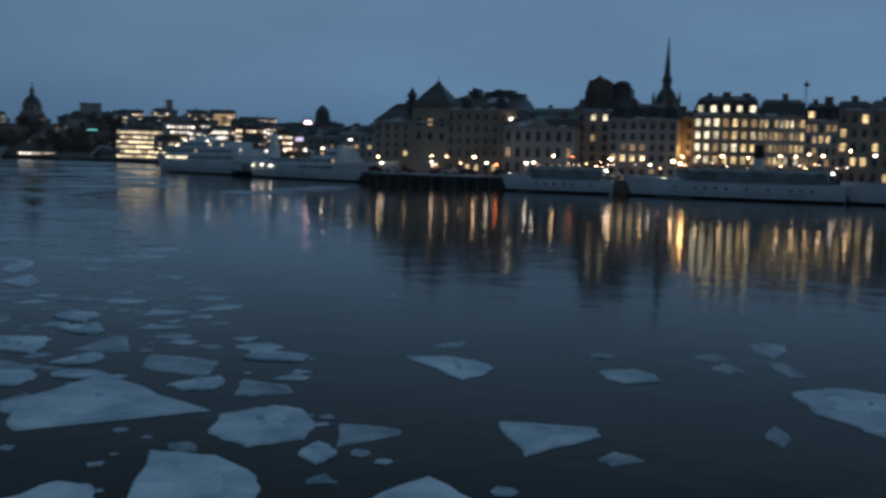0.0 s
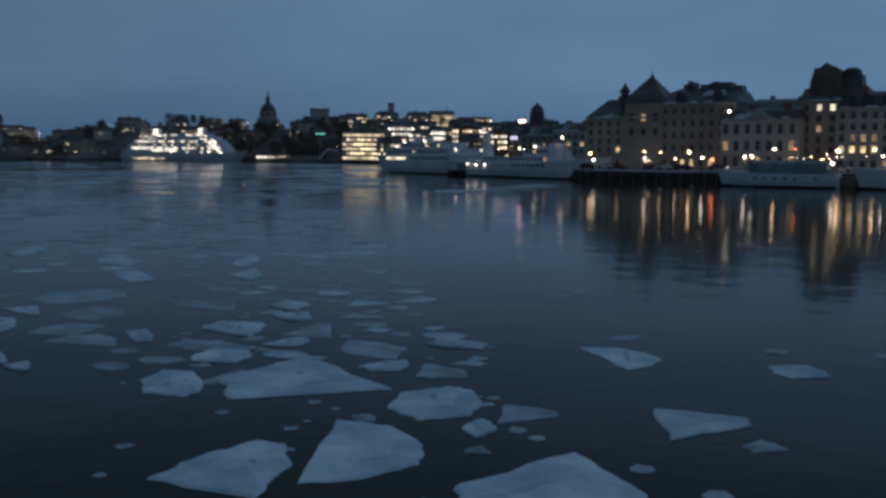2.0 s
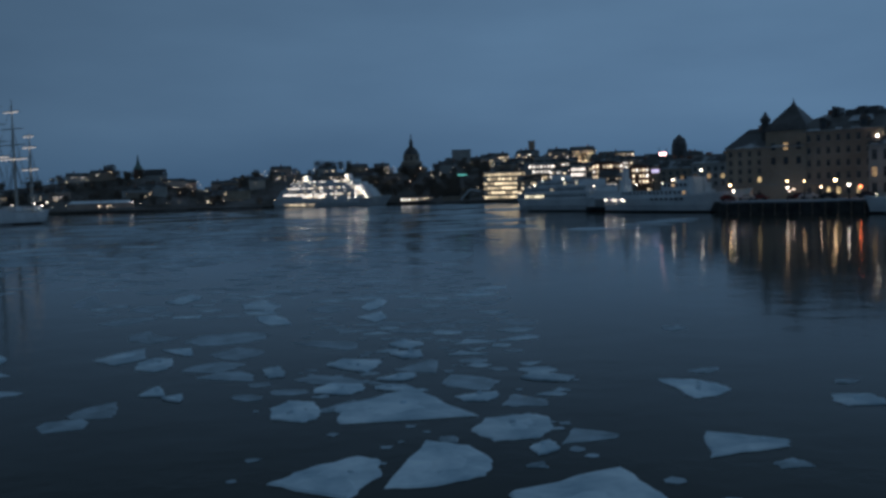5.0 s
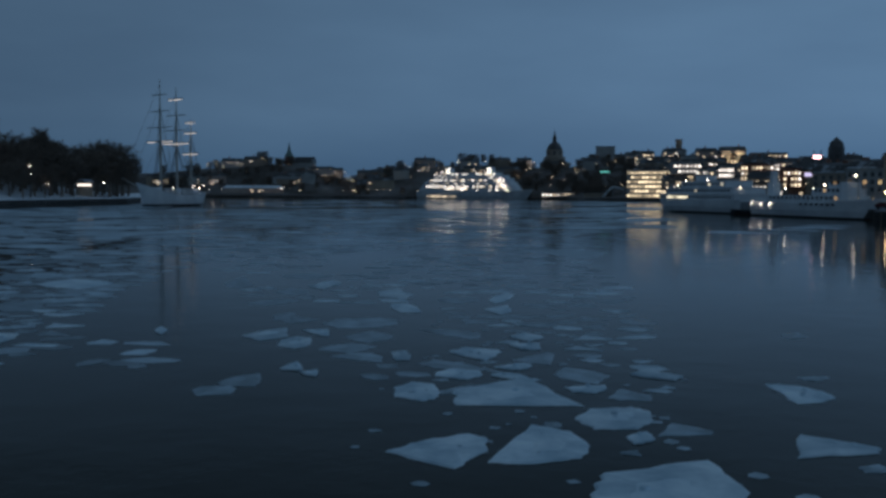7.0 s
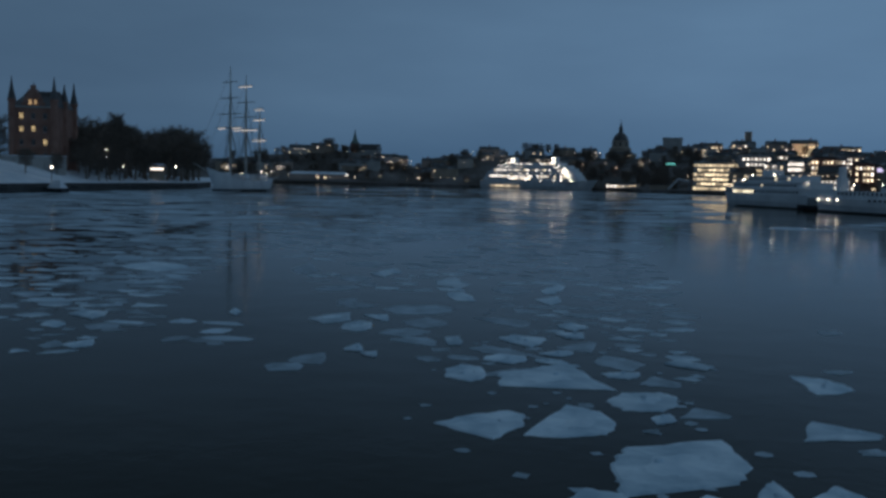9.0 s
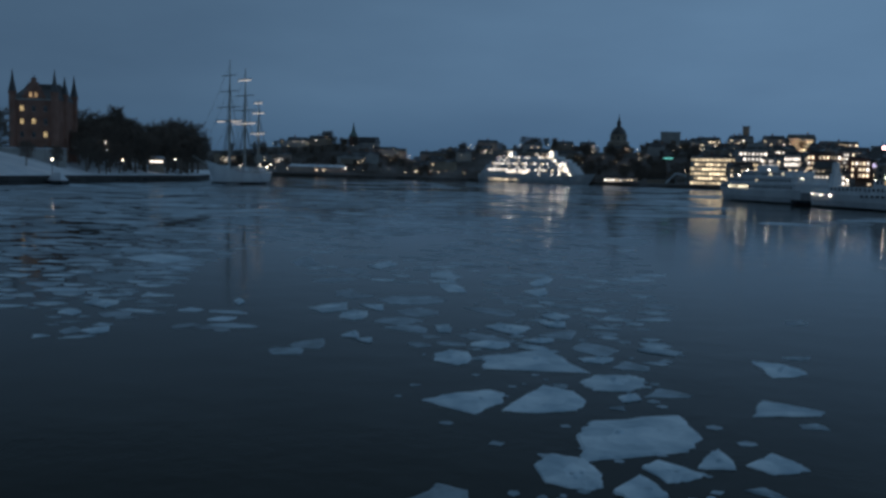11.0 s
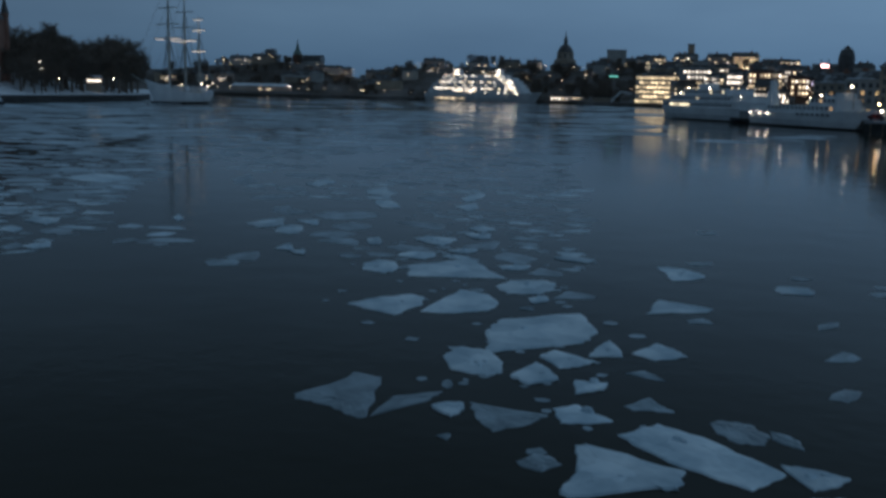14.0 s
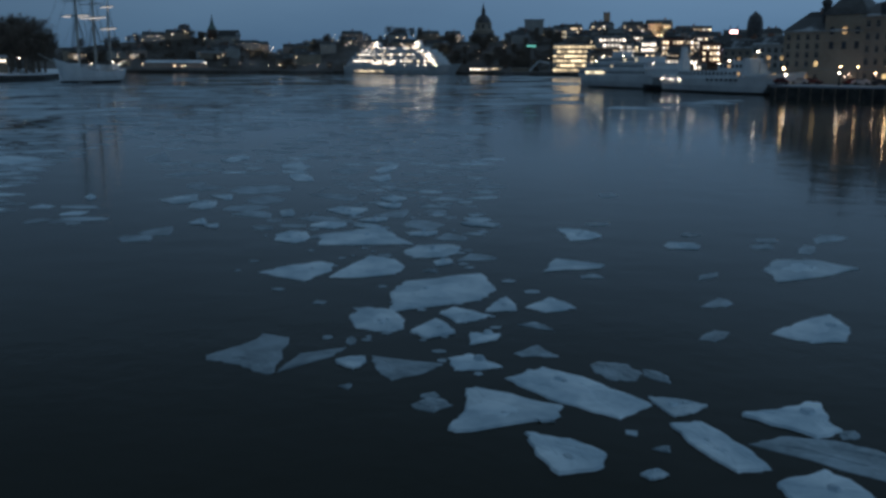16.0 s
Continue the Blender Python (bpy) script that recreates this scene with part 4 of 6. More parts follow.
for k, (a0, a1, b, z0, h) in enumerate(tiers):
    bm = bmesh.new()
    deckhouse(bm, L * a0, L * a1, b, z0, h, 4.0)
    part("deck_tier", bm, SHIP_WHITE, ship)
    n = int(L * (a1 - a0) / 2.6)
    odds = (0.16, 0.78, 0.2, 0.65, 0.24, 0.6)[k]
    window_row(ship, L * a0 + 3, L * a1 - 5, side * (b * 0.495 + 0.08), z0 + 0.6, 1.6, (0.9, 1.4, 0.8, 1.1, 0.8, 1.0)[k], n,
               lambda r: (LIT_FAR_WHITE if r.random() < 0.7 else LIT_FAR) if r.random() < odds else None, rnd)
for a0, w, z0, h in ((-0.22, 5.5, 24.4, 5.2), (0.18, 5.0, 24.4, 5.6)):
    bm = bmesh.new()
    box(bm, L * a0, 0, z0, w, 8, h, 0.6)
    part("funnel", bm, SHIP_WHITE, ship, "floodlit white funnel")
    for dx, dz in ((-0.4, 0.6), (0.42, 0.8), (0.0, 2.4), (-0.3, 4.0), (0.32, 4.4), (0.1, 0.2)):
        ship_lamp(ship, L * a0 + w * dx, side * 4.3, z0 + dz, 0.5)
window_row(ship, -L * 0.20, L * 0.02, side * 11.9, 9.2, 2.0, 1.1, 18, lambda r: (LIT_FAR_WHITE if r.random() < 0.6 else LIT_FAR) if r.random() < 0.75 else None, rnd, "lit_gallery")
window_row(ship, -L * 0.38, -L * 0.1, side * 12.1, 2.2, 3.6, 0.6, 12, lambda r: LIT_FAR if r.random() < 0.7 else None, rnd, "low_port")
for k in range(16):
    ship_lamp(ship, L * rnd.uniform(-0.42, 0.34), side * rnd.uniform(2, 11), rnd.choice((19.8, 22.6, 25.0, 16.8)), rnd.uniform(0.22, 0.42))

# lamps added near the bow to stand in for its floodlit white front
for x, z in ((0.31, 16.6), (0.34, 14.2), (0.36, 11.6), (0.385, 9.4), (0.33, 19.0), (0.40, 7.8), (0.35, 17.4), (0.375, 13.0), (0.30, 9.0), (0.26, 20.4)):
    ship_lamp(ship, L * x, side * 11.6, z, 0.55)

# three-masted white sailing ship moored at the wooded island
ship, L = set_ship("sailing_ship", -20.95, 426, -24.4, 388, "white three-masted sailing ship, furled yards, moored", "ship")
side = near_side(ship)
bm = bmesh.new()
hull_mesh(bm, L * 1.01, 9.5, 4.4, sheer=2.6, bow=0.34, stern=0.35, overhang=0.09)
part("hull", bm, SHIP_WHITE, ship)
bm = bmesh.new()
hull_mesh(bm, L * 0.875, 9.66, 0.75, sheer=0.0, bow=0.36, stern=0.35)
part("waterline_band", bm, SHIP_BLUE, ship, "dark band along the waterline")
bm = bmesh.new()
rod(bm, (L * 0.47, 0, 6.8), (L * 0.47 + 13, 0, 11), 0.3, 0.12, 8)
part("bowsprit", bm, SPAR, ship)
for x0, x1, z0 in ((-L * 0.36, -L * 0.22, 5.0), (-L * 0.05, L * 0.08, 5.0), (L * 0.26, L * 0.36, 5.4)):
    bm = bmesh.new()
    deckhouse(bm, x0, x1, 5.5, z0, 2.2)
    part("deckhouse", bm, SHIP_WHITE, ship)
MASTS = ((L * 0.19, 51.0, (26.0, 31.5, 38.0, 44.5)), (-L * 0.07, 48.8, (25.8, 31.0, 37.2, 44.0)), (-L * 0.31, 36.5, (16.5, 22.0, 30.8, 35.2)))
for x, top, yards in MASTS:
    bm = bmesh.new()
    rod(bm, (x, 0, 4.8), (x, 0, top * 0.52), 0.56, 0.50, 10)
    rod(bm, (x, 0, top * 0.50), (x, 0, top * 0.80), 0.46, 0.36, 8)
    rod(bm, (x, 0, top * 0.78), (x, 0, top), 0.3, 0.12, 6)
    box(bm, x, 0, top * 0.50, 2.2, 3.0, 0.3)
    mst = part("mast", bm, SPAR, ship)
    for k, z in enumerate(yards):
        half = (10.5, 9.0, 7.2, 5.6)[k] * (0.7 if top < 45 else 1.0)
        bm = bmesh.new()
        c, s = math.cos(0.35), math.sin(0.35)
        rod(bm, (x + 0.5 - half * s, -half * c, z), (x + 0.5, 0, z), 0.05, 0.10, 6)
        rod(bm, (x + 0.5, 0, z), (x + 0.5 + half * s, half * c, z), 0.10, 0.05, 6)
        yd = part("yard", bm, SPAR, mst)
        bm = bmesh.new()
        lathe(bm, [((0.06 if j in (0, 12) else 0.10 + 0.03 * (j % 2)), half * (-0.85 + 1.7 * j / 12)) for j in range(13)], 7)
        bm.transform(Matrix.Translation((x + 0.5, 0, z + 0.2)) @ Vector((s, c, 0)).to_track_quat("Z", "Y").to_matrix().to_4x4())
        part("furled_sail", bm, CANVAS, yd, "grey furled sail")
        if (x > 1 and k == 0) or (top > 45 and x < 1 and k in (0, 3)) or (top < 45 and k in (1, 2, 3)):
            bm = bmesh.new()
            rod(bm, (x + 0.5 - half * 0.75 * s, -half * 0.75 * c, z - 0.3), (x + 0.5 + half * 0.75 * s, half * 0.75 * c, z - 0.3), 0.11, n=5)
            part("light_strip", bm, YARD_GLOW, yd, "glowing light strip under the yard")
    bm = bmesh.new()
    for sgn in (-1, 1):
        for d in (-3.2, -1.9, -0.6, 0.7):
            rod(bm, (x + d, sgn * 5.0, 5.2), (x, 0, top * 0.52), 0.06, n=4)
        for d in (-3.6, -2.4):
            rod(bm, (x + d, sgn * 5.0, 5.2), (x, 0, top * 0.79), 0.05, n=4)
        for j in range(14):
            f = j / 15
            rod(bm, (x - 3.2 * (1 - f), sgn * 5.0 * (1 - f), 5.2 + (top * 0.52 - 5.2) * f), (x + 0.7 * (1 - f), sgn * 5.0 * (1 - f), 5.2 + (top * 0.52 - 5.2) * f), 0.035, n=3)
    part("shroud_rigging", bm, RIG, ship, "dark rope shrouds and ratlines")
for a, b in (((L * 0.47 + 13, 0, 11), (L * 0.19, 0, 49)), ((L * 0.47 + 8, 0, 9.4), (L * 0.19, 0, 40)), ((L * 0.47 + 3, 0, 7.8), (L * 0.19, 0, 26)), ((L * 0.19, 0, 26), (-L * 0.07, 0, 47)),
             ((L * 0.13, 0, 6), (-L * 0.07, 0, 38)), ((-L * 0.07, 0, 25), (-L * 0.31, 0, 35)), ((-L * 0.48, 0, 7), (-L * 0.31, 0, 34))):
    bm = bmesh.new()
    rod(bm, a, b, 0.06, n=4)
    part("stay", bm, RIG, ship, "dark rope stay")
for x, y, z in ((-L * 0.20, side * 4, 8.2), (-L * 0.34, side * 3.5, 7.4), (-L * 0.43, side * 3, 8.6), (L * 0.1, side * 3, 7.6)):
    ship_lamp(ship, x, y, z, 0.28)
rail(ship, -L * 0.46, L * 0.42, side * 5.0, 5.2, 1.0)

# ---------------------------------------------------------------- the wooded island with its snowy bank
bm = bmesh.new()
BANK = [(-70, 150), (-58, 190), (-48, 225), (-40, 262), (-35.5, 292), (-31.5, 345), (-28, 395), (-25.2, 440), (-24.4, 520), (-24.0, 700)]
BANK_BACK = [(-70, 520), (-58, 560), (-48, 600), (-40, 640), (-35.5, 680), (-31.5, 720), (-28, 740), (-26, 760), (-25, 790), (-24.4, 820)]


def bank_height(f, az):
    rise = 3.2 + 7.5 * min(1.0, max(0.0, (f - 0.03) / 0.16)) ** 0.8 * min(1.0, max(0.15, (-az - 25) / 6))
    return rise + noise.noise((az * 0.6, f * 9, 0.7)) * 0.5 * min(1.0, f * 12)


cols = []
for (a, r), (a2, r2) in zip(BANK, BANK_BACK):
    s, d = P(a, r), P(a2, r2)
    col = [bm.verts.new((s.x, s.y, -1)), bm.verts.new((s.x, s.y, 3.0))]
    for k in range(1, 15):
        f = (k / 14) ** 1.6
        q = s.lerp(d, f)
        col.append(bm.verts.new((q.x, q.y, bank_height(f, a))))
    cols.append(col)
for c0, c1 in zip(cols, cols[1:]):
    for k in range(len(c0) - 1):
        bm.faces.new((c0[k], c1[k], c1[k + 1], c0[k + 1]))
island = solid("island_ground", bm, SNOW, "snow-covered island bank above a dark stone quay", "ground", "structure")


def bank_at(az, back):
    """A place on the island, back metres behind its quay edge."""
    for (a, r), (b, s), (a2, r2), (b2, s2) in zip(BANK, BANK[1:], BANK_BACK, BANK_BACK[1:]):
        if a <= az <= b:
            k = (az - a) / (b - a)
            e0, e1 = P(a, r).lerp(P(b, s), k), P(a2, r2).lerp(P(b2, s2), k)
            f = back / (e1 - e0).length
            q = e0.lerp(e1, f)
            q.z = bank_height(f, az) - 0.4
            return q
    return P(az, 300)


# dark quay facing of the island, block by block
bm = bmesh.new()
for (a, r), (b, s) in zip(BANK[3:8], BANK[4:9]):
    p0, p1 = P(a, r), P(b, s)
    n = max(2, int((p1 - p0).length / 3))
    turn = math.atan2((p1 - p0).y, (p1 - p0).x)
    for k in range(n):
        for c in range(3):
            q = p0.lerp(p1, (k + 0.5 * (c % 2) * 0.6 + 0.3) / n)
            m = Matrix.LocRotScale((q.x, q.y, 0), Euler((0, 0, turn)), None)
            tmp = bmesh.new()
            box(tmp, 0, -0.2, -0.3 + 1.02 * c, (p1 - p0).length / n * 0.97, 0.5, 0.97, 0.99)
            tmp.transform(m)
            me = bpy.data.meshes.new("tmp")
            tmp.to_mesh(me)
            tmp.free()
            bm.from_mesh(me)
            bpy.data.meshes.remove(me)
solid("island_quay_wall", bm, STONE, "dark granite quay wall of the island", "quay wall", "structure")

# red-brick building with pinnacles on the island
q = P(-34.05, 360)
q.z = bank_height(0.12, -33) - 1.0
castle = thing("brick_mansion", pose(q.x, q.y, q.z, 0, 0, 14), "dark red-brick mansion with corner pinnacles and stepped gables", "house")
CW, CD, CH = 14.5, 21.0, 22.3
xs = [CW * f for f in (0.22, 0.50, 0.78)]
zs = [4.0, 8.8, 13.4, 17.9]
bm = bmesh.new()
grid_wall(bm, CW, CH, xs, zs, 1.3, 2.0)
for qd in (((0, 0, 0), (0, 0, CH), (0, CD, CH), (0, CD, 0)), ((CW, 0, 0), (CW, CD, 0), (CW, CD, CH), (CW, 0, CH)), ((0, CD, 0), (0, CD, CH), (CW, CD, CH), (CW, CD, 0)), ((0, 0.5, 0), (CW, 0.5, 0), (CW, 0.5, CH), (0, 0.5, CH))):
    quad(bm, *qd)
shell = part("wall", bm, BRICK, castle)
shell.matrix_basis = pose(-CW / 2, 0, 0)
for x in (-0.9, 0.9):
    part("gable_window", pane_box(0.9, 1.6, LIT_DIM, "gable_window"), LIT_DIM, castle, at=pose(x, -0.16, CH + 0.6))
LITC = {(0, 3): "warm", (0, 2): "warm", (1, 2): "warm", (2, 1): "warm"}
fme, panes, sme = window_meshes(1.3, 2.0)
for k, z in enumerate(zs):
    for i, x in enumerate(xs):
        kind = LITC.get((i, k), "dark")
        wob = part("window", fme, FRAME, castle, at=pose(x - CW / 2, 0, z))
        part("sill", sme, TRIM, wob)
        part("pane", panes[kind], GLASS, wob, "warmly lit pane" if kind == "warm" else "")
bm = bmesh.new()
roof_mesh(bm, CW, CD, CH, 6.0, 0.9)
rf = part("roof", bm, ROOF_DARK, castle)
rf.matrix_basis = pose(-CW / 2, 0, 0)
bm = bmesh.new()
for k in range(5):
    box(bm, 0, 0.4, CH - 0.2 + 1.5 * k, 8.0 - 1.6 * k, 1.0, 1.5)
part("stepped_gable", bm, BRICK, castle)
bm = bmesh.new()
box(bm, 0, -0.2, CH - 0.5, CW + 0.5, 0.5, 0.5)
part("cornice", bm, TRIM, castle)
for x, y, h in ((-CW / 2, 0, 8.0), (CW / 2, 0, 8.0), (CW / 2, CD * 0.5, 6.5), (CW / 2, CD, 8.0), (-CW / 2, CD, 8.0)):
    bm = bmesh.new()
    lathe(bm, [(1.3, 0), (1.3, CH + 1.5), (1.6, CH + 1.8), (1.5, CH + 2.4)], 8, x, y)
    tw = part("corner_turret", bm, BRICK, castle)
    bm = bmesh.new()
    lathe(bm, [(1.5, CH + 2.4), (0.6, CH + 2.4 + h * 0.5), (0.06, CH + 2.4 + h)], 8, x, y)
    part("pinnacle", bm, ROOF_DARK, tw)

# pale garden wall at the foot of the mansion
bm = bmesh.new()
for k in range(7):
    box(bm, -10.5 + 3.6 * k, -5.0, -1.5, 3.5, 0.6, 6.0 + 0.3 * (k % 3), 0.97)
wall_ob = thing("garden_wall", pose(q.x, q.y, q.z, 0, 0, 14), "pale weathered garden wall below the brick mansion", "wall")
part("masonry", bm, PLASTERS[1], wall_ob)
bm = bmesh.new()
box(bm, 0.3, -5.0, 4.75, 25.6, 0.9, 0.3)
part("snow_cap", bm, SNOW, wall_ob, "cap of snow")


# bare winter trees
def branch_mesh(seed, height, spread, lean=0.0):
    """Trunk and limbs of a bare tree, and apart from them the thicket of its fine twigs."""
    rnd = random.Random(seed)
    wood, twigs = bmesh.new(), bmesh.new()
    lead = Vector((lean, 0, 1)).normalized()
    top = lead * height * 0.86
    rod(wood, (0, 0, -0.8), lead * height * 0.45, height * 0.026, height * 0.016, 7)
    rod(wood, lead * height * 0.45, top, height * 0.016, height * 0.004, 6)
    ends = []
    for k in range(34):
        f = 0.30 + 0.57 * (k + rnd.random()) / 34
        start = lead * height * f
        a = k * 2.4 + rnd.uniform(-0.4, 0.4)
        reach = height * spread * math.sin(math.pi * min(1.0, (f - 0.20) / 0.76)) ** 0.75 * rnd.uniform(0.65, 1.05)
        d = Vector((math.cos(a), math.sin(a), rnd.uniform(0.25, 0.9))).normalized()
        mid = start + d * reach * 0.5
        end = mid + (d + Vector((0, 0, rnd.uniform(-0.1, 0.5)))).normalized() * reach * 0.5
        rod(wood, start, mid, height * 0.010 * (1.2 - f), height * 0.006, 5)
        rod(wood, mid, end, height * 0.006, height * 0.003, 4)
        for j in range(9):
            g = rnd.uniform(0.3, 1.0)
            p = start.lerp(mid, g * 2) if g < 0.5 else mid.lerp(end, g * 2 - 1)
            nd = (d * 0.7 + Vector((rnd.uniform(-1, 1), rnd.uniform(-1, 1), rnd.uniform(-0.5, 0.9)))).normalized()
            q = p + nd * height * rnd.uniform(0.06, 0.12)
            rod(twigs, p, q, height * 0.0042, height * 0.0028, 3)
            ends.append((p, q, nd))
    for p, q, nd in ends:
        for j in range(6):
            d = (nd * 0.6 + Vector((rnd.uniform(-1, 1), rnd.uniform(-1, 1), rnd.uniform(-0.8, 0.8)))).normalized()
            a = p.lerp(q, rnd.uniform(0.2, 1.0))
            rod(twigs, a, a + d * height * rnd.uniform(0.03, 0.075), height * 0.0036, height * 0.0022, 3)
    return mesh_of(wood, "trunk", BARK), mesh_of(twigs, "crown", BARK)


TREES = [branch_mesh(k, 18, sp, ln) for k, sp, ln in ((1, 0.34, 0.02), (2, 0.42, -0.05), (3, 0.26, 0.0), (4, 0.46, 0.06))]


def tree(place, kind, scale, turn, group, label="bare dark winter tree with a dense twiggy crown", broad=1.1):
    t = thing("tree", Matrix.LocRotScale(place, Euler((0, 0, turn)), (scale * broad, scale * broad, scale)), label, "tree", group)
    part("trunk", TREES[kind][0], BARK, t)
    part("crown", TREES[kind][1], BARK, t)


rnd = random.Random(77)
for az, back, s in ((-32.0, 60, 1.15), (-31.7, 30, 0.95), (-31.5, 52, 1.2), (-31.9, 42, 1.0), (-31.4, 70, 1.3), (-30.9, 48, 1.15), (-30.4, 55, 1.2), (-30.8, 28, 1.3), (-30.0, 34, 1.4), (-29.4, 44, 1.35), (-29.0, 30, 1.2), (-28.2, 26, 1.15), (-27.2, 20, 1.1), (-31.1, 36, 1.05), (-26.0, 20, 1.25), (-25.7, 22, 1.3), (-31.2, 22, 1.0), (-30.6, 40, 1.15), (-30.3, 18, 1.2), (-29.9, 50, 1.45), (-29.2, 22, 1.25), (-28.6, 38, 1.0), (-28.0, 16, 1.05), (-27.4, 30, 1.2), (-26.9, 14, 1.15),
                    (-26.5, 24, 1.3), (-26.1, 12, 1.25), (-25.8, 30, 1.35), (-25.6, 16, 1.2), (-30.7, 8, 1.0), (-28.3, 60, 1.15), (-26.3, 45, 1.4), (-25.5, 40, 1.3), (-27.1, 52, 1.1),
                    (-36.2, 26, 1.2), (-37.5, 30, 1.3), (-34.6, 26, 0.55), (-33.0, 24, 0.5), (-40, 30, 1.3), (-30.2, 30, 1.15), (-29.6, 10, 0.95), (-25.35, 25, 1.1), (-26.7, 34, 1.25), (-27.7, 44, 1.0)):
    tree(bank_at(az, back), rnd.randrange(4), s * (0.85 if az < -30.7 else 0.76 if az < -29.0 else 0.9) * rnd.uniform(0.85, 1.12), rnd.uniform(0, 6.28), "island trees")
for az, back, s, broad in ((-29.75, 34, 1.42, 0.66), (-29.1, 30, 1.2, 0.7), (-30.5, 40, 1.15, 0.8)):
    tree(bank_at(az, back), 2, s, rnd.uniform(0, 6.28), "island trees", "tall slender bare winter tree", broad)
for az, back, s in ((-29.3, 18, 1.15), (-28.9, 24, 1.1), (-28.7, 14, 1.05), (-28.4, 32, 1.05), (-28.1, 20, 1.1), (-31.3, 14, 0.8), (-30.1, 14, 0.85), (-25.2, 30, 1.2), (-25.0, 22, 1.15)):
    tree(bank_at(az, back), rnd.choice((1, 3)), s * 0.84, rnd.uniform(0, 6.28), "island trees", "broad bare winter tree above the snowy bank", 1.35)
# island lamps
for az, back, h, size in ((-33.3, 6, 5.0, 0.28), (-30.35, 5, 12.0, 0.2), (-30.3, 7, 9.4, 0.18), (-29.4, 8, 6.0, 0.2), (-26.4, 8, 6.8, 0.2), (-36.8, 8, 5.0, 0.25)):
    street_lamp(bank_at(az, back), h, LAMP_WHITE, "white lamp on the snowy island bank", size, "island lamps")
# lit pavilion window strip under the trees
q = bank_at(-27.7, 24)
pav = thing("pavilion", pose(q.x, q.y, q.z, 0, 0, 28), "small dark pavilion with one wide lit window", "pavilion")
bm = bmesh.new()
box(bm, 2, 0, -0.5, 6.6, 4, 6.4)
part("wall", bm, PLASTERS[4], pav)
bm = bmesh.new()
box(bm, 2, 0, 5.9, 7.4, 5, 1.0, 0.7)
part("roof", bm, SNOW, pav, "snow-covered roof")
bm = bmesh.new()
box(bm, 2.0, -2.05, 4.1, 5.4, 0.12, 0.9)
part("window", bm, LIT_FAR_WHITE, pav, "long glaring lit window")
# small covered boat at the island quay
q = P(-32.9, 312)
sb = thing("small_boat", pose(q.x, q.y, 0, 0, 0, 150), "small moored boat under a pale winter cover", "boat")
bm = bmesh.new()
hull_mesh(bm, 11, 3.2, 1.2, sheer=0.4, bow=0.35)
part("hull", bm, SHIP_BLUE, sb)
bm = bmesh.new()
box(bm, -0.5, 0, 1.25, 8.5, 2.8, 2.6, 0.45, 0.08)
part("winter_cover", bm, SNOW, sb, "pale tent-like cover")

# ---------------------------------------------------------------- the far shore: church, towers, lit blocks, houses
ch = P(-0.05, 1150)
church = thing("domed_church", pose(ch.x, ch.y, 26), "dark domed church with a lantern on the ridge", "church")
bm = bmesh.new()
box(bm, 0, 0, 0, 34, 34, 15)
part("nave", bm, PLASTERS[4], church)
bm = bmesh.new()
box(bm, 0, 0, 15, 36, 36, 6, 0.5)
part("roof", bm, ROOF_DARK, church)
bm = bmesh.new()
lathe(bm, [(13.2, 14), (12.8, 23), (10.2, 24), (9.6, 31), (10.0, 31.3), (10.0, 32)], 16)
part("drum", bm, PLASTERS[4], church)
bm = bmesh.new()
lathe(bm, [(9.2, 32), (8.6, 34.5), (6.8, 37.8), (4.2, 40.4), (2.5, 41.4), (2.3, 45.6), (2.7, 45.9), (1.5, 48.5), (0.8, 51), (0.4, 54), (0.15, 57)], 16)
part("dome", bm, ROOF_DARK, church, "dark copper dome with a lantern")
for k in range(8):
    a = math.tau * k / 8
    part("window", pane_box(2.0, 5.0, GLASS), GLASS, church, at=pose(9.95 * math.cos(a), 9.95 * math.sin(a), 25, 0, 0, math.degrees(a) + 90))

t2 = P(-15.9, 1150)
st = thing("church_steeple", pose(t2.x, t2.y, 26), "distant dark church with a pointed steeple", "church")
bm = bmesh.new()
box(bm, 0, 0, 0, 9, 9, 22)
part("tower", bm, BRICK, st)
bm = bmesh.new()
lathe(bm, [(6.0, 22), (2.4, 28), (1.0, 34), (0.1, 40)], 8)
part("spire", bm, COPPER, st)
bm = bmesh.new()
box(bm, 17, 4, 0, 26, 14, 15)
part("nave", bm, PLASTERS[1], st)
bm = bmesh.new()
box(bm, 17, 4, 15, 27, 15, 7, 1.0, 0.05)
part("roof", bm, ROOF, st)


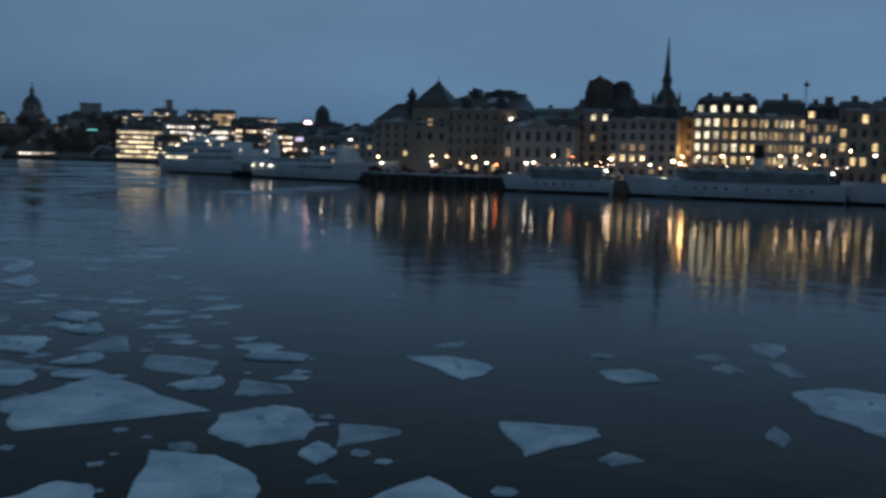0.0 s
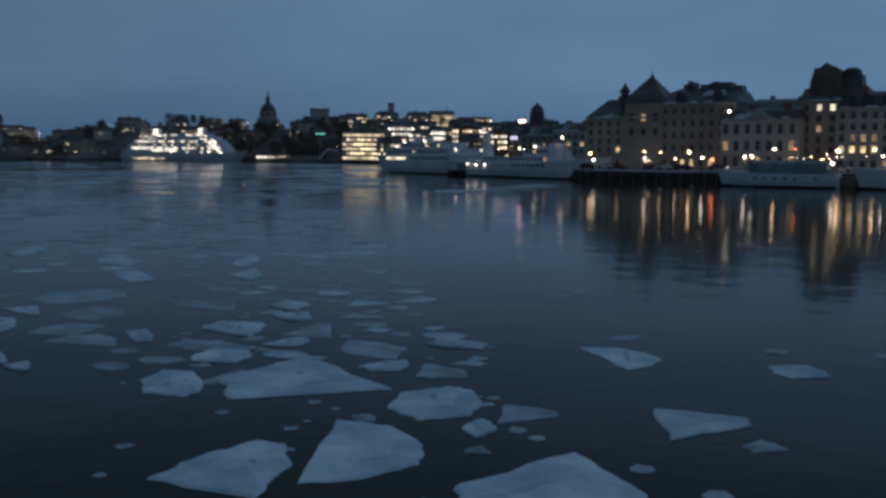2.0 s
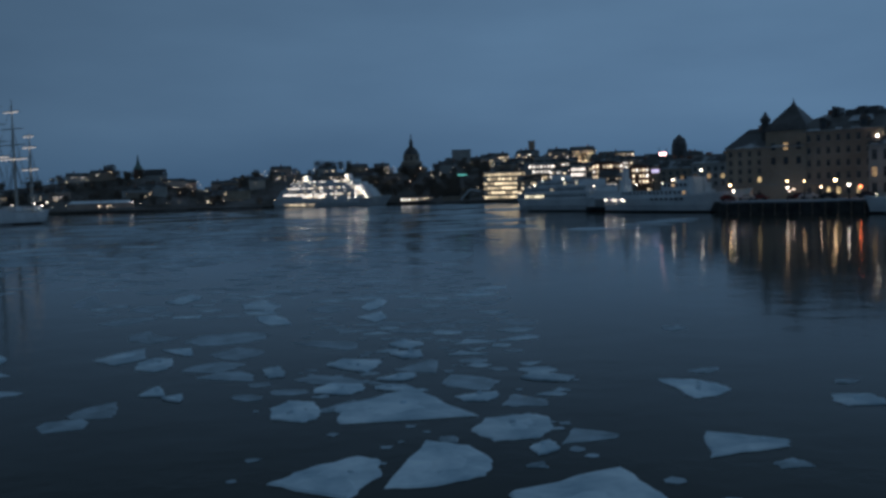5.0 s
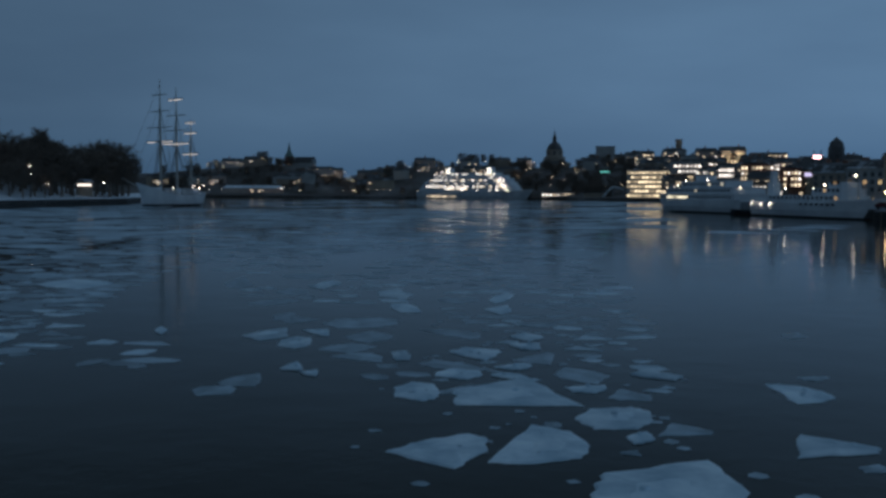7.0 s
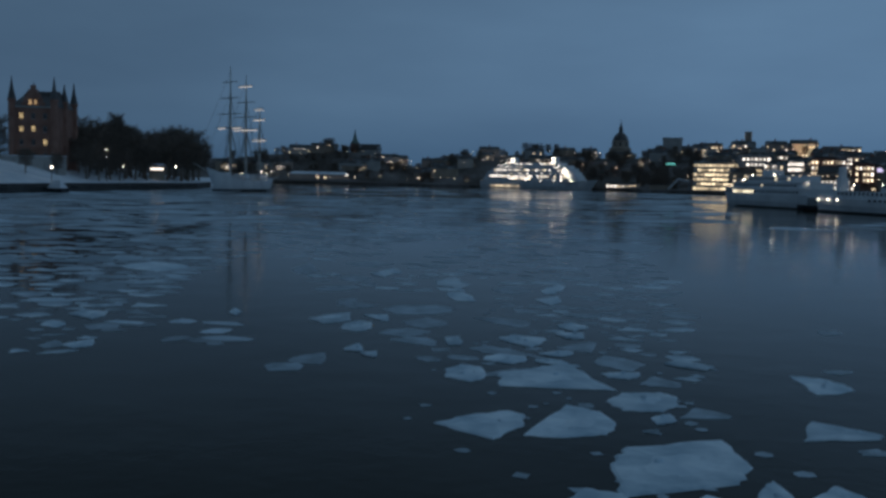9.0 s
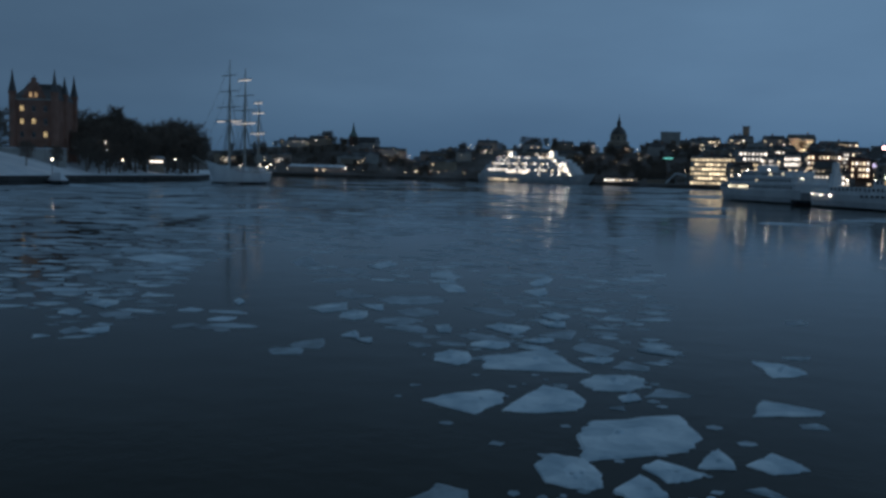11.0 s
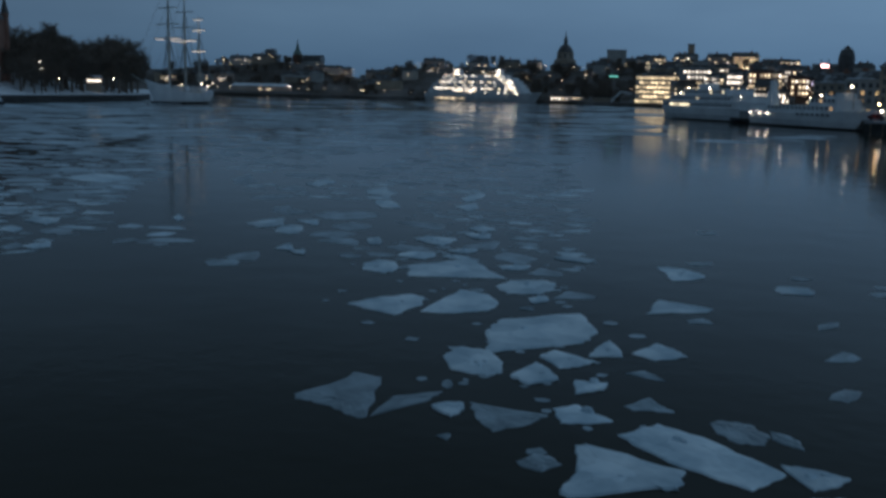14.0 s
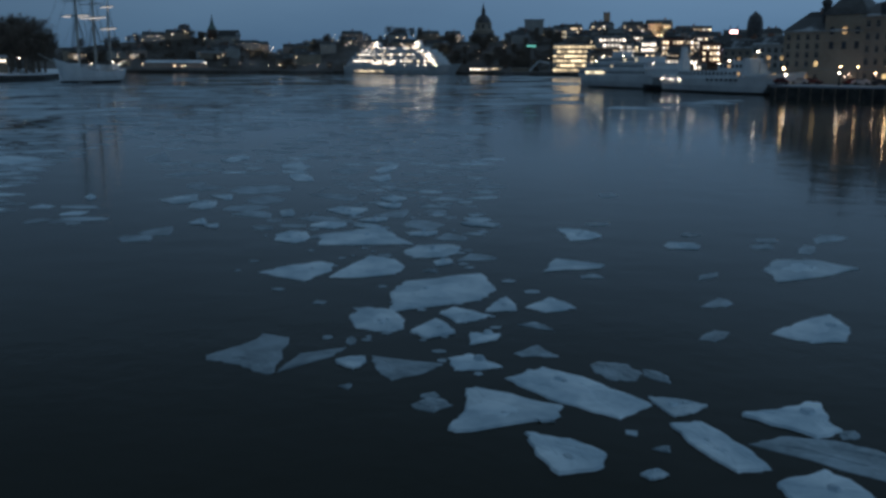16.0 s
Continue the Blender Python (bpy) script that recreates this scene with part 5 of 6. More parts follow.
def block(az, r, w, d, h, rows, cols, odds, label, seed, plaster=None, flat=True, white=0.3, base=None, turn=None, roof=None, wz=1.5):
    """A far building with its windows; the front faces the water."""
    rnd = random.Random(seed)
    q = P(az, r)
    z = hill_height(az, r) - 1.5 if base is None else base
    b = thing("building", pose(q.x, q.y, z, 0, 0, -az if turn is None else turn), label, "building", "far shore buildings")
    bm = bmesh.new()
    box(bm, 0, d / 2, 0, w, d, h)
    part("wall", bm, plaster or rnd.choice(PLASTERS), b)
    bm = bmesh.new()
    if flat:
        box(bm, 0, d / 2, h, w + 0.5, d + 0.5, 0.7)
    else:
        box(bm, 0, d / 2, h, w + 0.8, d + 0.8, d * 0.30, 0.86, 0.06)
    part("roof", bm, roof or ROOF, b)
    if not flat:
        bm = bmesh.new()
        box(bm, w * rnd.uniform(-0.3, 0.3), d / 2, h + d * 0.18, 1.6, 1.6, d * 0.2 + 1.0)
        part("chimney", bm, BRICK, b)
    step = (h - 1.5) / rows
    for k in range(rows):
        for i in range(cols):
            if rnd.random() > odds:
                continue
            lit = LIT_FAR_WHITE if rnd.random() < white else LIT_FAR
            part("window", pane_box(min(w / cols * 0.56, 2.2), min(wz, step * 0.52), lit), lit, b, at=pose(w * ((i + 0.5) / cols - 0.5), -0.06, 1.2 + step * k))
    return b


block(2.95, 1120, 22, 18, 34, 9, 7, 0.0, "dark square high-rise on the ridge", 101, PLASTERS[1], base=26)
block(7.17, 1130, 7.5, 7.5, 34, 8, 2, 0.0, "slender dark tower on the ridge", 102, PLASTERS[4], base=34)
# the long lit office with bands of glass
q = P(4.25, 715)
lit_office = thing("lit_office_block", pose(q.x, q.y, 2.6, 0, 0, -16), "glass office block with every floor glowing yellow", "building")
bm = bmesh.new()
box(bm, 24, 9, 0, 48, 18, 21)
part("wall", bm, PLASTERS[2], lit_office)
BAND = interior("glowing_office_floor", (1.0, 0.80, 0.52), 1.35)
BAND_DIM = interior("dimmer_office_floor", (1.0, 0.78, 0.50), 0.7)
office_rnd = random.Random(12)
for k in range(6):
    for i in range(18):
        if i == 0 and k in (1, 4):
            continue
        pane = BAND_DIM if office_rnd.random() < 0.28 else BAND
        part("window", pane_box(2.25, 1.6, pane), pane, lit_office, at=pose(1.35 + 2.66 * i, -0.06, 1.0 + 3.35 * k))
bm = bmesh.new()
box(bm, 24, 9, 21, 48.6, 18.6, 0.8)
part("roof", bm, ROOF, lit_office)
block(7.6, 700, 22, 14, 9, 2, 8, 0.85, "white-lit terminal roof storey", 104, PLASTERS[1], base=20, white=0.9)
block(10.15, 1120, 31, 16, 15, 3, 9, 0.6, "warm floodlit palace on the ridge", 105, PLASTERS[2], base=40, white=0.1, flat=False, roof=ROOF_DARK, wz=3)
q = P(10.15, 1102)
flood = bpy.data.lights.new("palace_floodlight", "POINT")
flood.energy, flood.color, flood.shadow_soft_size = 7000.0, (1.0, 0.72, 0.42), 1.0
lamp_ob = new("palace_floodlight", flood)
lamp_ob.matrix_basis = pose(q.x, q.y, 47.0)
tagged(lamp_ob, "warm floodlight before the palace on the ridge", "floodlight")
block(11.9, 1120, 34, 16, 14, 3, 10, 0.05, "long dark block on the ridge", 106, PLASTERS[4], base=34, flat=False, roof=ROOF_DARK)
q = P(15.75, 610)
bt = thing("lift_tower", pose(q.x, q.y, 2.4), "dark tower with a bulbous head by the lock", "tower")
bm = bmesh.new()
lathe(bm, [(2.6, 0), (2.4, 17), (3.0, 20)], 12)
part("shaft", bm, PLASTERS[4], bt)
bm = bmesh.new()
lathe(bm, [(3.0, 20), (4.4, 22.5), (4.9, 27), (4.7, 31), (3.6, 34.5), (1.8, 36), (0.3, 37.5)], 12)
part("head", bm, ROOF_DARK, bt)
rnd = random.Random(9)
# lit streets of blocks between the ferries and the ridge
for k in range(74):
    az = rnd.uniform(5.0, 16.8)
    r = rnd.uniform(shore_range(az) + 60, 1080)
    h = rnd.uniform(8, 15)
    if abs(az - 10.15) < 1.0 and r > 860:
        r -= 220
    block(az, r, rnd.uniform(12, 26), 11, h, rnd.choice((3, 4)), rnd.choice((7, 9, 11)), rnd.choice((0.2, 0.4, 0.65)), "plastered town house with lit windows below the ridge", 200 + k,
          flat=rnd.random() < 0.3, white=rnd.choice((0.2, 0.6, 0.9)))
for k in range(38):
    az = rnd.uniform(-23.5, 5.0)
    r = rnd.uniform(1010, 1130)
    block(az, max(r, shore_range(az) + 70), rnd.uniform(14, 30), 11, rnd.uniform(7, 12), 3, rnd.choice((12, 16)), rnd.choice((0.04, 0.08, 0.15)), "plastered house with a snowy roof on the wooded hill", 300 + k,
          flat=False, white=0.4, wz=0.9)
# brightly lit blocks by the lock and above the ferries
block(11.6, 545, 17, 12, 13, 4, 9, 0.85, "brick block with four glowing storeys", 410, BRICK, base=9.5, white=0.15, wz=1.5, roof=ROOF)
block(13.4, 545, 11, 12, 11, 3, 6, 0.75, "narrow block with glowing storeys", 411, BRICK, base=9, white=0.2, wz=1.5, roof=ROOF)
block(9.9, 600, 9, 10, 8, 2, 6, 0.9, "small white-lit penthouse block", 412, PLASTERS[1], base=15, white=1.0, wz=2.4)
block(8.6, 640, 9, 10, 10, 3, 6, 0.7, "white-lit block behind the ferry", 413, PLASTERS[1], base=12, white=0.9, wz=2.2)
block(5.6, 930, 22, 10, 8, 2, 5, 0.5, "low house with bright lamps on the slope", 414, base=26, white=0.7, wz=1.6)
# teal and violet signs, and the gangway ramp at the quay
for az, r, z, w, h, material, label in ((2.95, 700, 21.2, 6.5, 0.8, TEAL, "thin glowing teal sign on a roof edge"), (14.36, 505, 14.8, 3.8, 1.9, VIOLET, "glowing violet and white sign board")):
    q = P(az, r)
    sg = thing("wall_sign", pose(q.x, q.y, z, 0, 0, -az), label, "sign")
    bm = bmesh.new()
    box(bm, 0, 0, 0, w, 0.4, h)
    part("panel", bm, material, sg)
    bm = bmesh.new()
    for x in (-w * 0.35, w * 0.35):
        rod(bm, (x, 0.4, -z + 2), (x, 0.4, h), 0.12, n=5)
    part("frame", bm, IRON, sg)
q = P(3.4, 735)
gw = thing("gangway", pose(q.x, q.y, 2.4, 0, 0, -3), "raised pale covered gangway on the quay", "gangway")
for a, c in (((-7, 0, 1.0), (0, 0, 8.6)), ((0, 0, 8.6), (8, 0, 7.0))):
    bm = bmesh.new()
    rod(bm, a, c, 0.8, 0.8, 6)
    part("covered_bridge", bm, SHIP_WHITE, gw)
for x, h in ((-7, 1.0), (0, 8.4), (8, 6.8)):
    bm = bmesh.new()
    rod(bm, (x, 0, 0), (x, 0, h), 0.4, n=6)
    part("leg", bm, SHIP_GREY, gw)
# quay-side hall with a pale roof
block(-18.0, 1000, 62, 9, 5.0, 1, 26, 0.14, "long low quay hall with a pale snowy roof", 401, PLASTERS[3], base=5.0, roof=SNOW, wz=1.2, flat=False, white=0.0)
block(0.2, 865, 30, 10, 4.6, 1, 9, 0.95, "low lit landing pavilion beside the cruise ferry", 402, PLASTERS[1], base=2.4, white=0.6, wz=1.8)
block(2.4, 800, 18, 8, 4.0, 1, 6, 0.1, "low dark shed on the quay", 403, PLASTERS[4], base=2.4)
# red and white glowing sign on a roof by the lock
q = P(14.8, 470)
sign = thing("roof_sign", pose(q.x, q.y, 23.6, 0, 0, -15), "glowing red and white sign on a roof frame", "sign")
bm = bmesh.new()
for x in (-1.6, 1.6):
    rod(bm, (x, 0, -21), (x, 0, 2.4), 0.2, n=5)
part("frame", bm, IRON, sign)
bm = bmesh.new()
box(bm, 0, -0.2, -1.2, 3.2, 0.5, 1.3)
part("panel", bm, NEON, sign)
# glaring lamp on the far quay, and the chain of quay lamps
street_lamp(P(-16.35, 985, 2.4), 7.5, LAMP_WHITE, "white quay floodlight on a post", 0.5, "far quay lamps")
for k in range(30):
    az = -23.5 + k * 0.76 + rnd.uniform(-0.15, 0.15)
    street_lamp(P(az, shore_range(az) + 8, 2.3), rnd.uniform(4.5, 7.0), LAMP_FAR, "small warm lamp on the far quay", 0.26, "far quay lamps")
for k in range(190):
    az = rnd.uniform(-22, 16.5)
    r = rnd.uniform(shore_range(az) + 80, 1120)
    street_lamp(P(az, r, hill_height(az, r) - 0.5), rnd.uniform(6, 9), LAMP_FAR, "street lamp on the far hill", rnd.uniform(0.12, 0.28), "far hill lamps")
# trees along the ridge
for k in range(230):
    az = rnd.uniform(-24, 17.5)
    r = rnd.uniform(1085, 1160) if k % 2 else rnd.uniform(shore_range(az) + 45, 1090)
    if az > 9 and not k % 2:
        continue
    tree(P(az, r, hill_height(az, r) - 3.6), rnd.randrange(4), rnd.uniform(0.45, 0.8), rnd.uniform(0, 6.28), "trees on the ridge", "distant dark bare tree on the ridge")
for k in range(70):
    az = rnd.uniform(-3.2, 4.6)
    r = rnd.uniform(shore_range(az) + 30, 1080)
    tree(P(az, r, hill_height(az, r) - 3.0), rnd.randrange(4), rnd.uniform(0.5, 0.9), rnd.uniform(0, 6.28), "trees on the ridge", "distant dark bare tree on the slope")
for az in (-5.6, -5.2, -4.8, -4.3, -3.8, -5.0, -17.6, -17.3):
    tree(P(az, 1120, hill_height(az, 1120) - 1), rnd.randrange(4), 0.85, rnd.uniform(0, 6.28), "trees on the ridge", "tall dark bare tree on the ridge")

# ---------------------------------------------------------------- drifting ice
SHAPES = {
    "plate": ((-1, -.3), (-.6, .8), (.3, 1), (1, .35), (.75, -.7), (-.1, -1), (-.75, -.85)),
    "wedge": ((-1, -.9), (-.75, 1), (.1, .75), (1, .1), (.2, -.45)),
    "lozenge": ((-1, 0), (-.15, 1), (.35, .9), (1, .05), (.2, -1), (-.3, -.8)),
    "slab": ((-1, -.6), (-.9, .85), (.2, 1), (1, .7), (.95, -.8), (0, -1)),
    "shard": ((-1, -1), (-.7, .2), (.2, 1), (1, .8), (.4, -.2)),
    "kite": ((-1, -.2), (.3, 1), (1, .3), (.5, -1), (-.3, -.75)),
    "dome": ((-1, -1), (-.8, .2), (-.2, .95), (.4, 1), (.85, .1), (1, -.9)),
    "gable": ((-1, -.25), (-.74, -.15), (.1, 1), (.32, .92), (.55, 0), (1, -.8), (.95, -1), (-.8, -1)),
    "fin": ((-1, 1), (-.8, -1), (1, -.35), (.92, .1)),
    "blade": ((-1, .5), (-.4, 1), (1, -.3), (.7, -1), (-.2, -.4)),
    "chip": ((-1, -.6), (.1, 1), (1, -.4), (.3, -1)),
    "spear": ((-1, .0), (-.3, .8), (.6, 1), (1, .2), (.8, -1), (-.2, -.6)),
}
ice_rnd = random.Random(4)


def ragged(points, steps, amount, rnd):
    """Breaks straight sides into a slightly uneven edge."""
    out = []
    for i, (x, y) in enumerate(points):
        x2, y2 = points[(i + 1) % len(points)]
        for k in range(steps):
            f = k / steps
            j = 0 if k == 0 else amount
            out.append((x + (x2 - x) * f + rnd.uniform(-j, j), y + (y2 - y) * f + rnd.uniform(-j, j)))
    return out


AFLOAT = []


def floe(x, y, length, width, heading, shape, flip=False, thin=False, bare=False):
    """An ice floe: an uneven slab with rounded rim, afloat; thin ones lie almost awash."""
    AFLOAT.append((x, y, max(length, width)))
    pts = [(px * length / 2, py * width / 2 * (-1 if flip else 1)) for px, py in SHAPES[shape]]
    if flip:
        pts = pts[::-1]
    pts = pts[::-1]
    rim = ragged(pts, 5, 0.028 * min(length, width) + 0.012, ice_rnd)
    top = (0.015 if thin else ice_rnd.uniform(0.035, 0.06)) * (0.4 if bare else 1.0)
    bm = bmesh.new()
    cx, cy = sum(q[0] for q in rim) / len(rim), sum(q[1] for q in rim) / len(rim)
    levels = [(1.0, -0.10), (1.0, 0.004), (0.955, top)] + [(f, top + (0.004 if bare else 0.012)) for f in (0.75, 0.45)]
    rings = []
    for f, z in levels:
        rings.append([bm.verts.new((cx + (px - cx) * f, cy + (py - cy) * f, z + (ice_rnd.uniform(-0.012, 0.012) * (0.3 if bare else 1.0) if f < 0.9 else 0))) for px, py in rim])
    for a, b in zip(rings, rings[1:]):
        for k in range(len(rim)):
            bm.faces.new((a[k], a[(k + 1) % len(rim)], b[(k + 1) % len(rim)], b[k]))
    bm.faces.new(rings[-1])
    bm.faces.new(rings[0][::-1])
    label = "thin grey wet ice floe awash in dark water" if thin else "pale snow-dusted ice floe adrift on dark water"
    fl = thing("ice_floe", pose(x, y, 0, 0, 0, heading), label, "ice floe", "drifting floes")
    part("slab", bm, ICE_THIN if thin else ICE, fl)
    if not thin and not bare and length > 1.0:
        for k in range(ice_rnd.randrange(1, 4)):
            a, f = ice_rnd.uniform(0, 6.28), ice_rnd.uniform(0.2, 0.8)
            sx = ice_rnd.uniform(0.07, 0.17)
            n = ice_rnd.randrange(5, 8)
            lump = bmesh.new()
            ring = [(math.cos(math.tau * i / n) * sx * ice_rnd.uniform(0.7, 1.2), math.sin(math.tau * i / n) * sx * ice_rnd.uniform(0.5, 0.9)) for i in range(n)]
            prism(lump, ring, 0.0, sx * ice_rnd.uniform(0.35, 0.7), 0.6)
            part("ice_lump", lump, ICE, fl, "broken lump of white ice", at=pose(cx + math.cos(a) * f * length * 0.3, cy + math.sin(a) * f * width * 0.3, top))
    if not thin and not bare and length > 2.0:
        snow = bmesh.new()
        n = 14
        ph = ice_rnd.uniform(0, 6.28)
        rr = [ice_rnd.uniform(0.28, 0.52) for i in range(n)]
        edge = [(cx + length * 0.5 * rr[i] * math.cos(math.tau * i / n + ph), cy + width * 0.5 * rr[i] * math.sin(math.tau * i / n + ph)) for i in range(n)]
        lo = [snow.verts.new((ex, ey, top + 0.002)) for ex, ey in edge]
        hi = [snow.verts.new((cx + (ex - cx) * 0.7, cy + (ey - cy) * 0.7, top + 0.03)) for ex, ey in edge]
        for i in range(n):
            snow.faces.new((lo[i], lo[(i + 1) % n], hi[(i + 1) % n], hi[i]))
        snow.faces.new(hi)
        part("snow_drift", snow, DRIFT_SNOW, fl, "thin drift of blown snow")
    return fl


floe(9.4, 3.8, 1.45, 1.58, 140, "kite")
floe(6.8, 4.3, 0.43, 0.32, 35, "slab")
floe(5.3, 5.2, 1.92, 1.22, 305, "spear")
floe(10.1, 5.3, 2.70, 1.25, 320, "dome", thin=True)
floe(7.1, 5.4, 0.34, 0.35, 175, "wedge", thin=True)
floe(8.1, 5.6, 2.34, 0.82, 290, "slab")
floe(10.6, 6.2, 0.58, 0.37, 50, "lozenge", flip=True, thin=True)
floe(4.2, 6.9, 2.33, 2.29, 150, "gable")
floe(10.1, 7.1, 1.72, 1.74, 135, "gable", flip=True)
floe(3.0, 7.4, 0.67, 0.77, 145, "slab", thin=True)
floe(7.9, 7.6, 1.01, 1.22, 10, "wedge", flip=True)
floe(5.9, 8.3, 3.21, 1.52, 130, "slab", flip=True)
floe(1.2, 8.4, 0.32, 0.34, 60, "wedge", thin=True)
floe(7.7, 9.4, 1.08, 0.48, 115, "lozenge", flip=True, thin=True)
floe(2.1, 9.6, 1.60, 1.85, 260, "wedge", thin=True)
floe(6.9, 9.7, 1.46, 0.99, 285, "plate", thin=True)
floe(1.0, 10.0, 0.71, 0.89, 345, "spear")
floe(3.8, 10.1, 1.32, 1.27, 170, "kite", flip=True)
floe(-0.0, 10.3, 2.32, 0.75, 55, "chip", thin=True)
floe(-1.5, 10.6, 3.20, 1.71, 275, "gable", flip=True, thin=True)
floe(5.3, 10.9, 0.99, 0.92, 50, "gable", flip=True, thin=True)
floe(0.8, 11.7, 0.68, 0.25, 280, "plate", flip=True, thin=True)
floe(3.9, 12.1, 1.16, 0.84, 45, "chip")
floe(9.7, 12.6, 1.10, 0.53, 235, "slab", flip=True, thin=True)
floe(2.7, 12.9, 1.81, 1.12, 275, "kite", flip=True)
floe(5.4, 13.2, 1.03, 0.59, 315, "wedge", thin=True)
floe(12.5, 13.5, 3.14, 1.70, 240, "spear")
floe(1.2, 13.7, 2.63, 1.45, 100, "plate")
floe(3.5, 14.3, 1.37, 1.65, 190, "kite", flip=True)
floe(5.8, 15.5, 1.69, 1.40, 275, "kite", flip=True)
floe(4.5, 15.5, 1.75, 0.89, 85, "wedge", flip=True)
floe(10.6, 15.9, 1.31, 0.61, 55, "dome", flip=True, thin=True)
floe(2.7, 17.0, 5.49, 3.08, 65, "lozenge", flip=True)
floe(7.4, 19.2, 0.79, 0.87, 140, "kite", thin=True)
floe(-1.8, 19.7, 2.03, 2.54, 150, "dome", flip=True)
floe(2.3, 19.8, 0.54, 0.45, 30, "gable", flip=True, thin=True)
floe(0.4, 20.2, 3.64, 1.90, 255, "dome")
floe(7.0, 20.8, 1.89, 2.19, 350, "fin", flip=True)
floe(2.6, 21.2, 1.26, 0.65, 250, "lozenge")
floe(3.8, 22.0, 1.24, 1.52, 345, "fin", flip=True, thin=True)
floe(0.5, 22.2, 0.63, 0.47, 90, "slab", flip=True, thin=True)
floe(2.1, 23.2, 2.77, 1.96, 260, "plate", flip=True)
floe(11.3, 24.7, 1.35, 1.37, 270, "slab")
floe(14.3, 24.8, 1.32, 0.86, 245, "kite", flip=True, thin=True)
floe(-9.4, 25.1, 1.34, 1.26, 115, "slab", thin=True)
floe(-0.3, 25.7, 4.57, 4.11, 240, "chip")
floe(-3.5, 25.8, 2.69, 1.42, 95, "plate")
floe(2.6, 26.0, 1.78, 1.40, 300, "chip", flip=True, thin=True)
floe(-2.2, 26.1, 1.67, 0.81, 230, "dome", thin=True)
floe(-9.0, 26.8, 2.17, 1.40, 265, "spear", flip=True, thin=True)
floe(1.6, 26.9, 1.41, 1.09, 225, "spear")
floe(7.8, 27.0, 2.74, 1.45, 275, "dome")
floe(-5.1, 27.8, 1.12, 0.77, 310, "plate", thin=True)
floe(-7.2, 28.0, 0.95, 0.68, 300, "wedge", flip=True)
floe(-0.9, 28.5, 1.25, 0.80, 330, "plate")
floe(-2.5, 28.6, 1.42, 1.50, 250, "slab", flip=True)
floe(1.4, 29.0, 2.93, 1.74, 290, "lozenge", flip=True, thin=True)
floe(3.8, 29.2, 1.60, 0.99, 145, "slab", flip=True)
floe(-8.1, 29.2, 1.50, 0.81, 95, "wedge")
floe(-2.9, 30.0, 2.44, 1.30, 145, "slab", thin=True)
floe(-0.7, 30.1, 1.40, 0.88, 220, "dome")
floe(-6.2, 31.2, 2.23, 1.59, 135, "spear", flip=True, thin=True)
floe(-4.9, 31.8, 1.95, 1.24, 255, "blade", flip=True)
floe(0.1, 32.0, 2.28, 1.50, 70, "fin", flip=True, thin=True)
floe(-2.3, 32.5, 2.79, 1.94, 100, "kite")
floe(-9.5, 34.2, 2.97, 1.32, 95, "plate")
floe(-0.4, 34.5, 1.50, 1.49, 230, "kite")
floe(-6.9, 35.9, 3.23, 2.03, 100, "lozenge", flip=True, thin=True)
floe(-11.0, 36.2, 3.55, 1.87, 260, "kite")
floe(-9.2, 36.8, 1.92, 1.13, 295, "fin", flip=True)
floe(-3.5, 37.5, 3.36, 1.48, 315, "dome", thin=True)
floe(-0.3, 40.5, 2.06, 1.29, 10, "dome", flip=True, thin=True)
floe(-2.3, 45.8, 3.96, 1.41, 270, "chip", flip=True)
floe(-7.0, 45.8, 3.89, 1.33, 110, "slab")
floe(11.1, 19.5, 1.50, 0.47, 232.5, "lozenge", thin=True)
floe(14.3, 20.4, 4.08, 2.67, 52.5, "spear")
floe(15.7, 24.2, 1.82, 0.57, 247.5, "slab", thin=True)
floe(12.1, 27.0, 0.89, 0.62, 187.5, "kite", thin=True)
floe(14.8, 26.0, 1.34, 0.84, 225, "lozenge", thin=True)
floe(8.8, 29.5, 1.22, 0.71, 217.5, "spear", thin=True)
floe(17.2, 26.4, 2.39, 1.05, 52.5, "spear", thin=True)
floe(-17.8, 27.0, 1.85, 1.09, 270, "kite")
floe(-18.8, 26.6, 1.73, 0.90, 300, "kite", flip=True, thin=True)
floe(-7.2, 33.2, 1.93, 1.77, 247.5, "slab", thin=True)
floe(-0.6, 36.8, 2.23, 1.35, 97.5, "lozenge", flip=True)
floe(-21.4, 30.7, 1.98, 1.01, 307.5, "lozenge")
floe(-15.9, 36.4, 2.15, 0.51, 292.5, "lozenge")
floe(-21.5, 33.5, 2.99, 1.67, 120, "kite")
floe(10.3, 38.7, 1.83, 1.05, 67.5, "lozenge", flip=True, thin=True)
floe(-8.1, 40.0, 3.67, 3.27, 270, "plate", flip=True, thin=True)
floe(-11.3, 40.4, 2.21, 2.18, 90, "kite", thin=True)
floe(-11.8, 41.5, 2.64, 2.27, 322.5, "shard", flip=True, thin=True)
floe(-14.3, 47.3, 2.95, 1.93, 247.5, "slab", thin=True)
floe(-4.7, 49.9, 4.12, 2.35, 277.5, "lozenge", flip=True, thin=True)
floe(-26.6, 43.5, 4.48, 2.55, 315, "plate", flip=True, thin=True)
floe(-2.4, 51.1, 5.30, 1.07, 82.5, "plate")
floe(-8.4, 52.4, 4.93, 3.42, 315, "shard", flip=True)
floe(-14.8, 52.6, 4.02, 2.13, 285, "lozenge", thin=True)
floe(-13.8, 55.7, 3.08, 1.50, 112.5, "kite", flip=True)
floe(-18.9, 56.0, 4.70, 1.46, 105, "lozenge", thin=True)
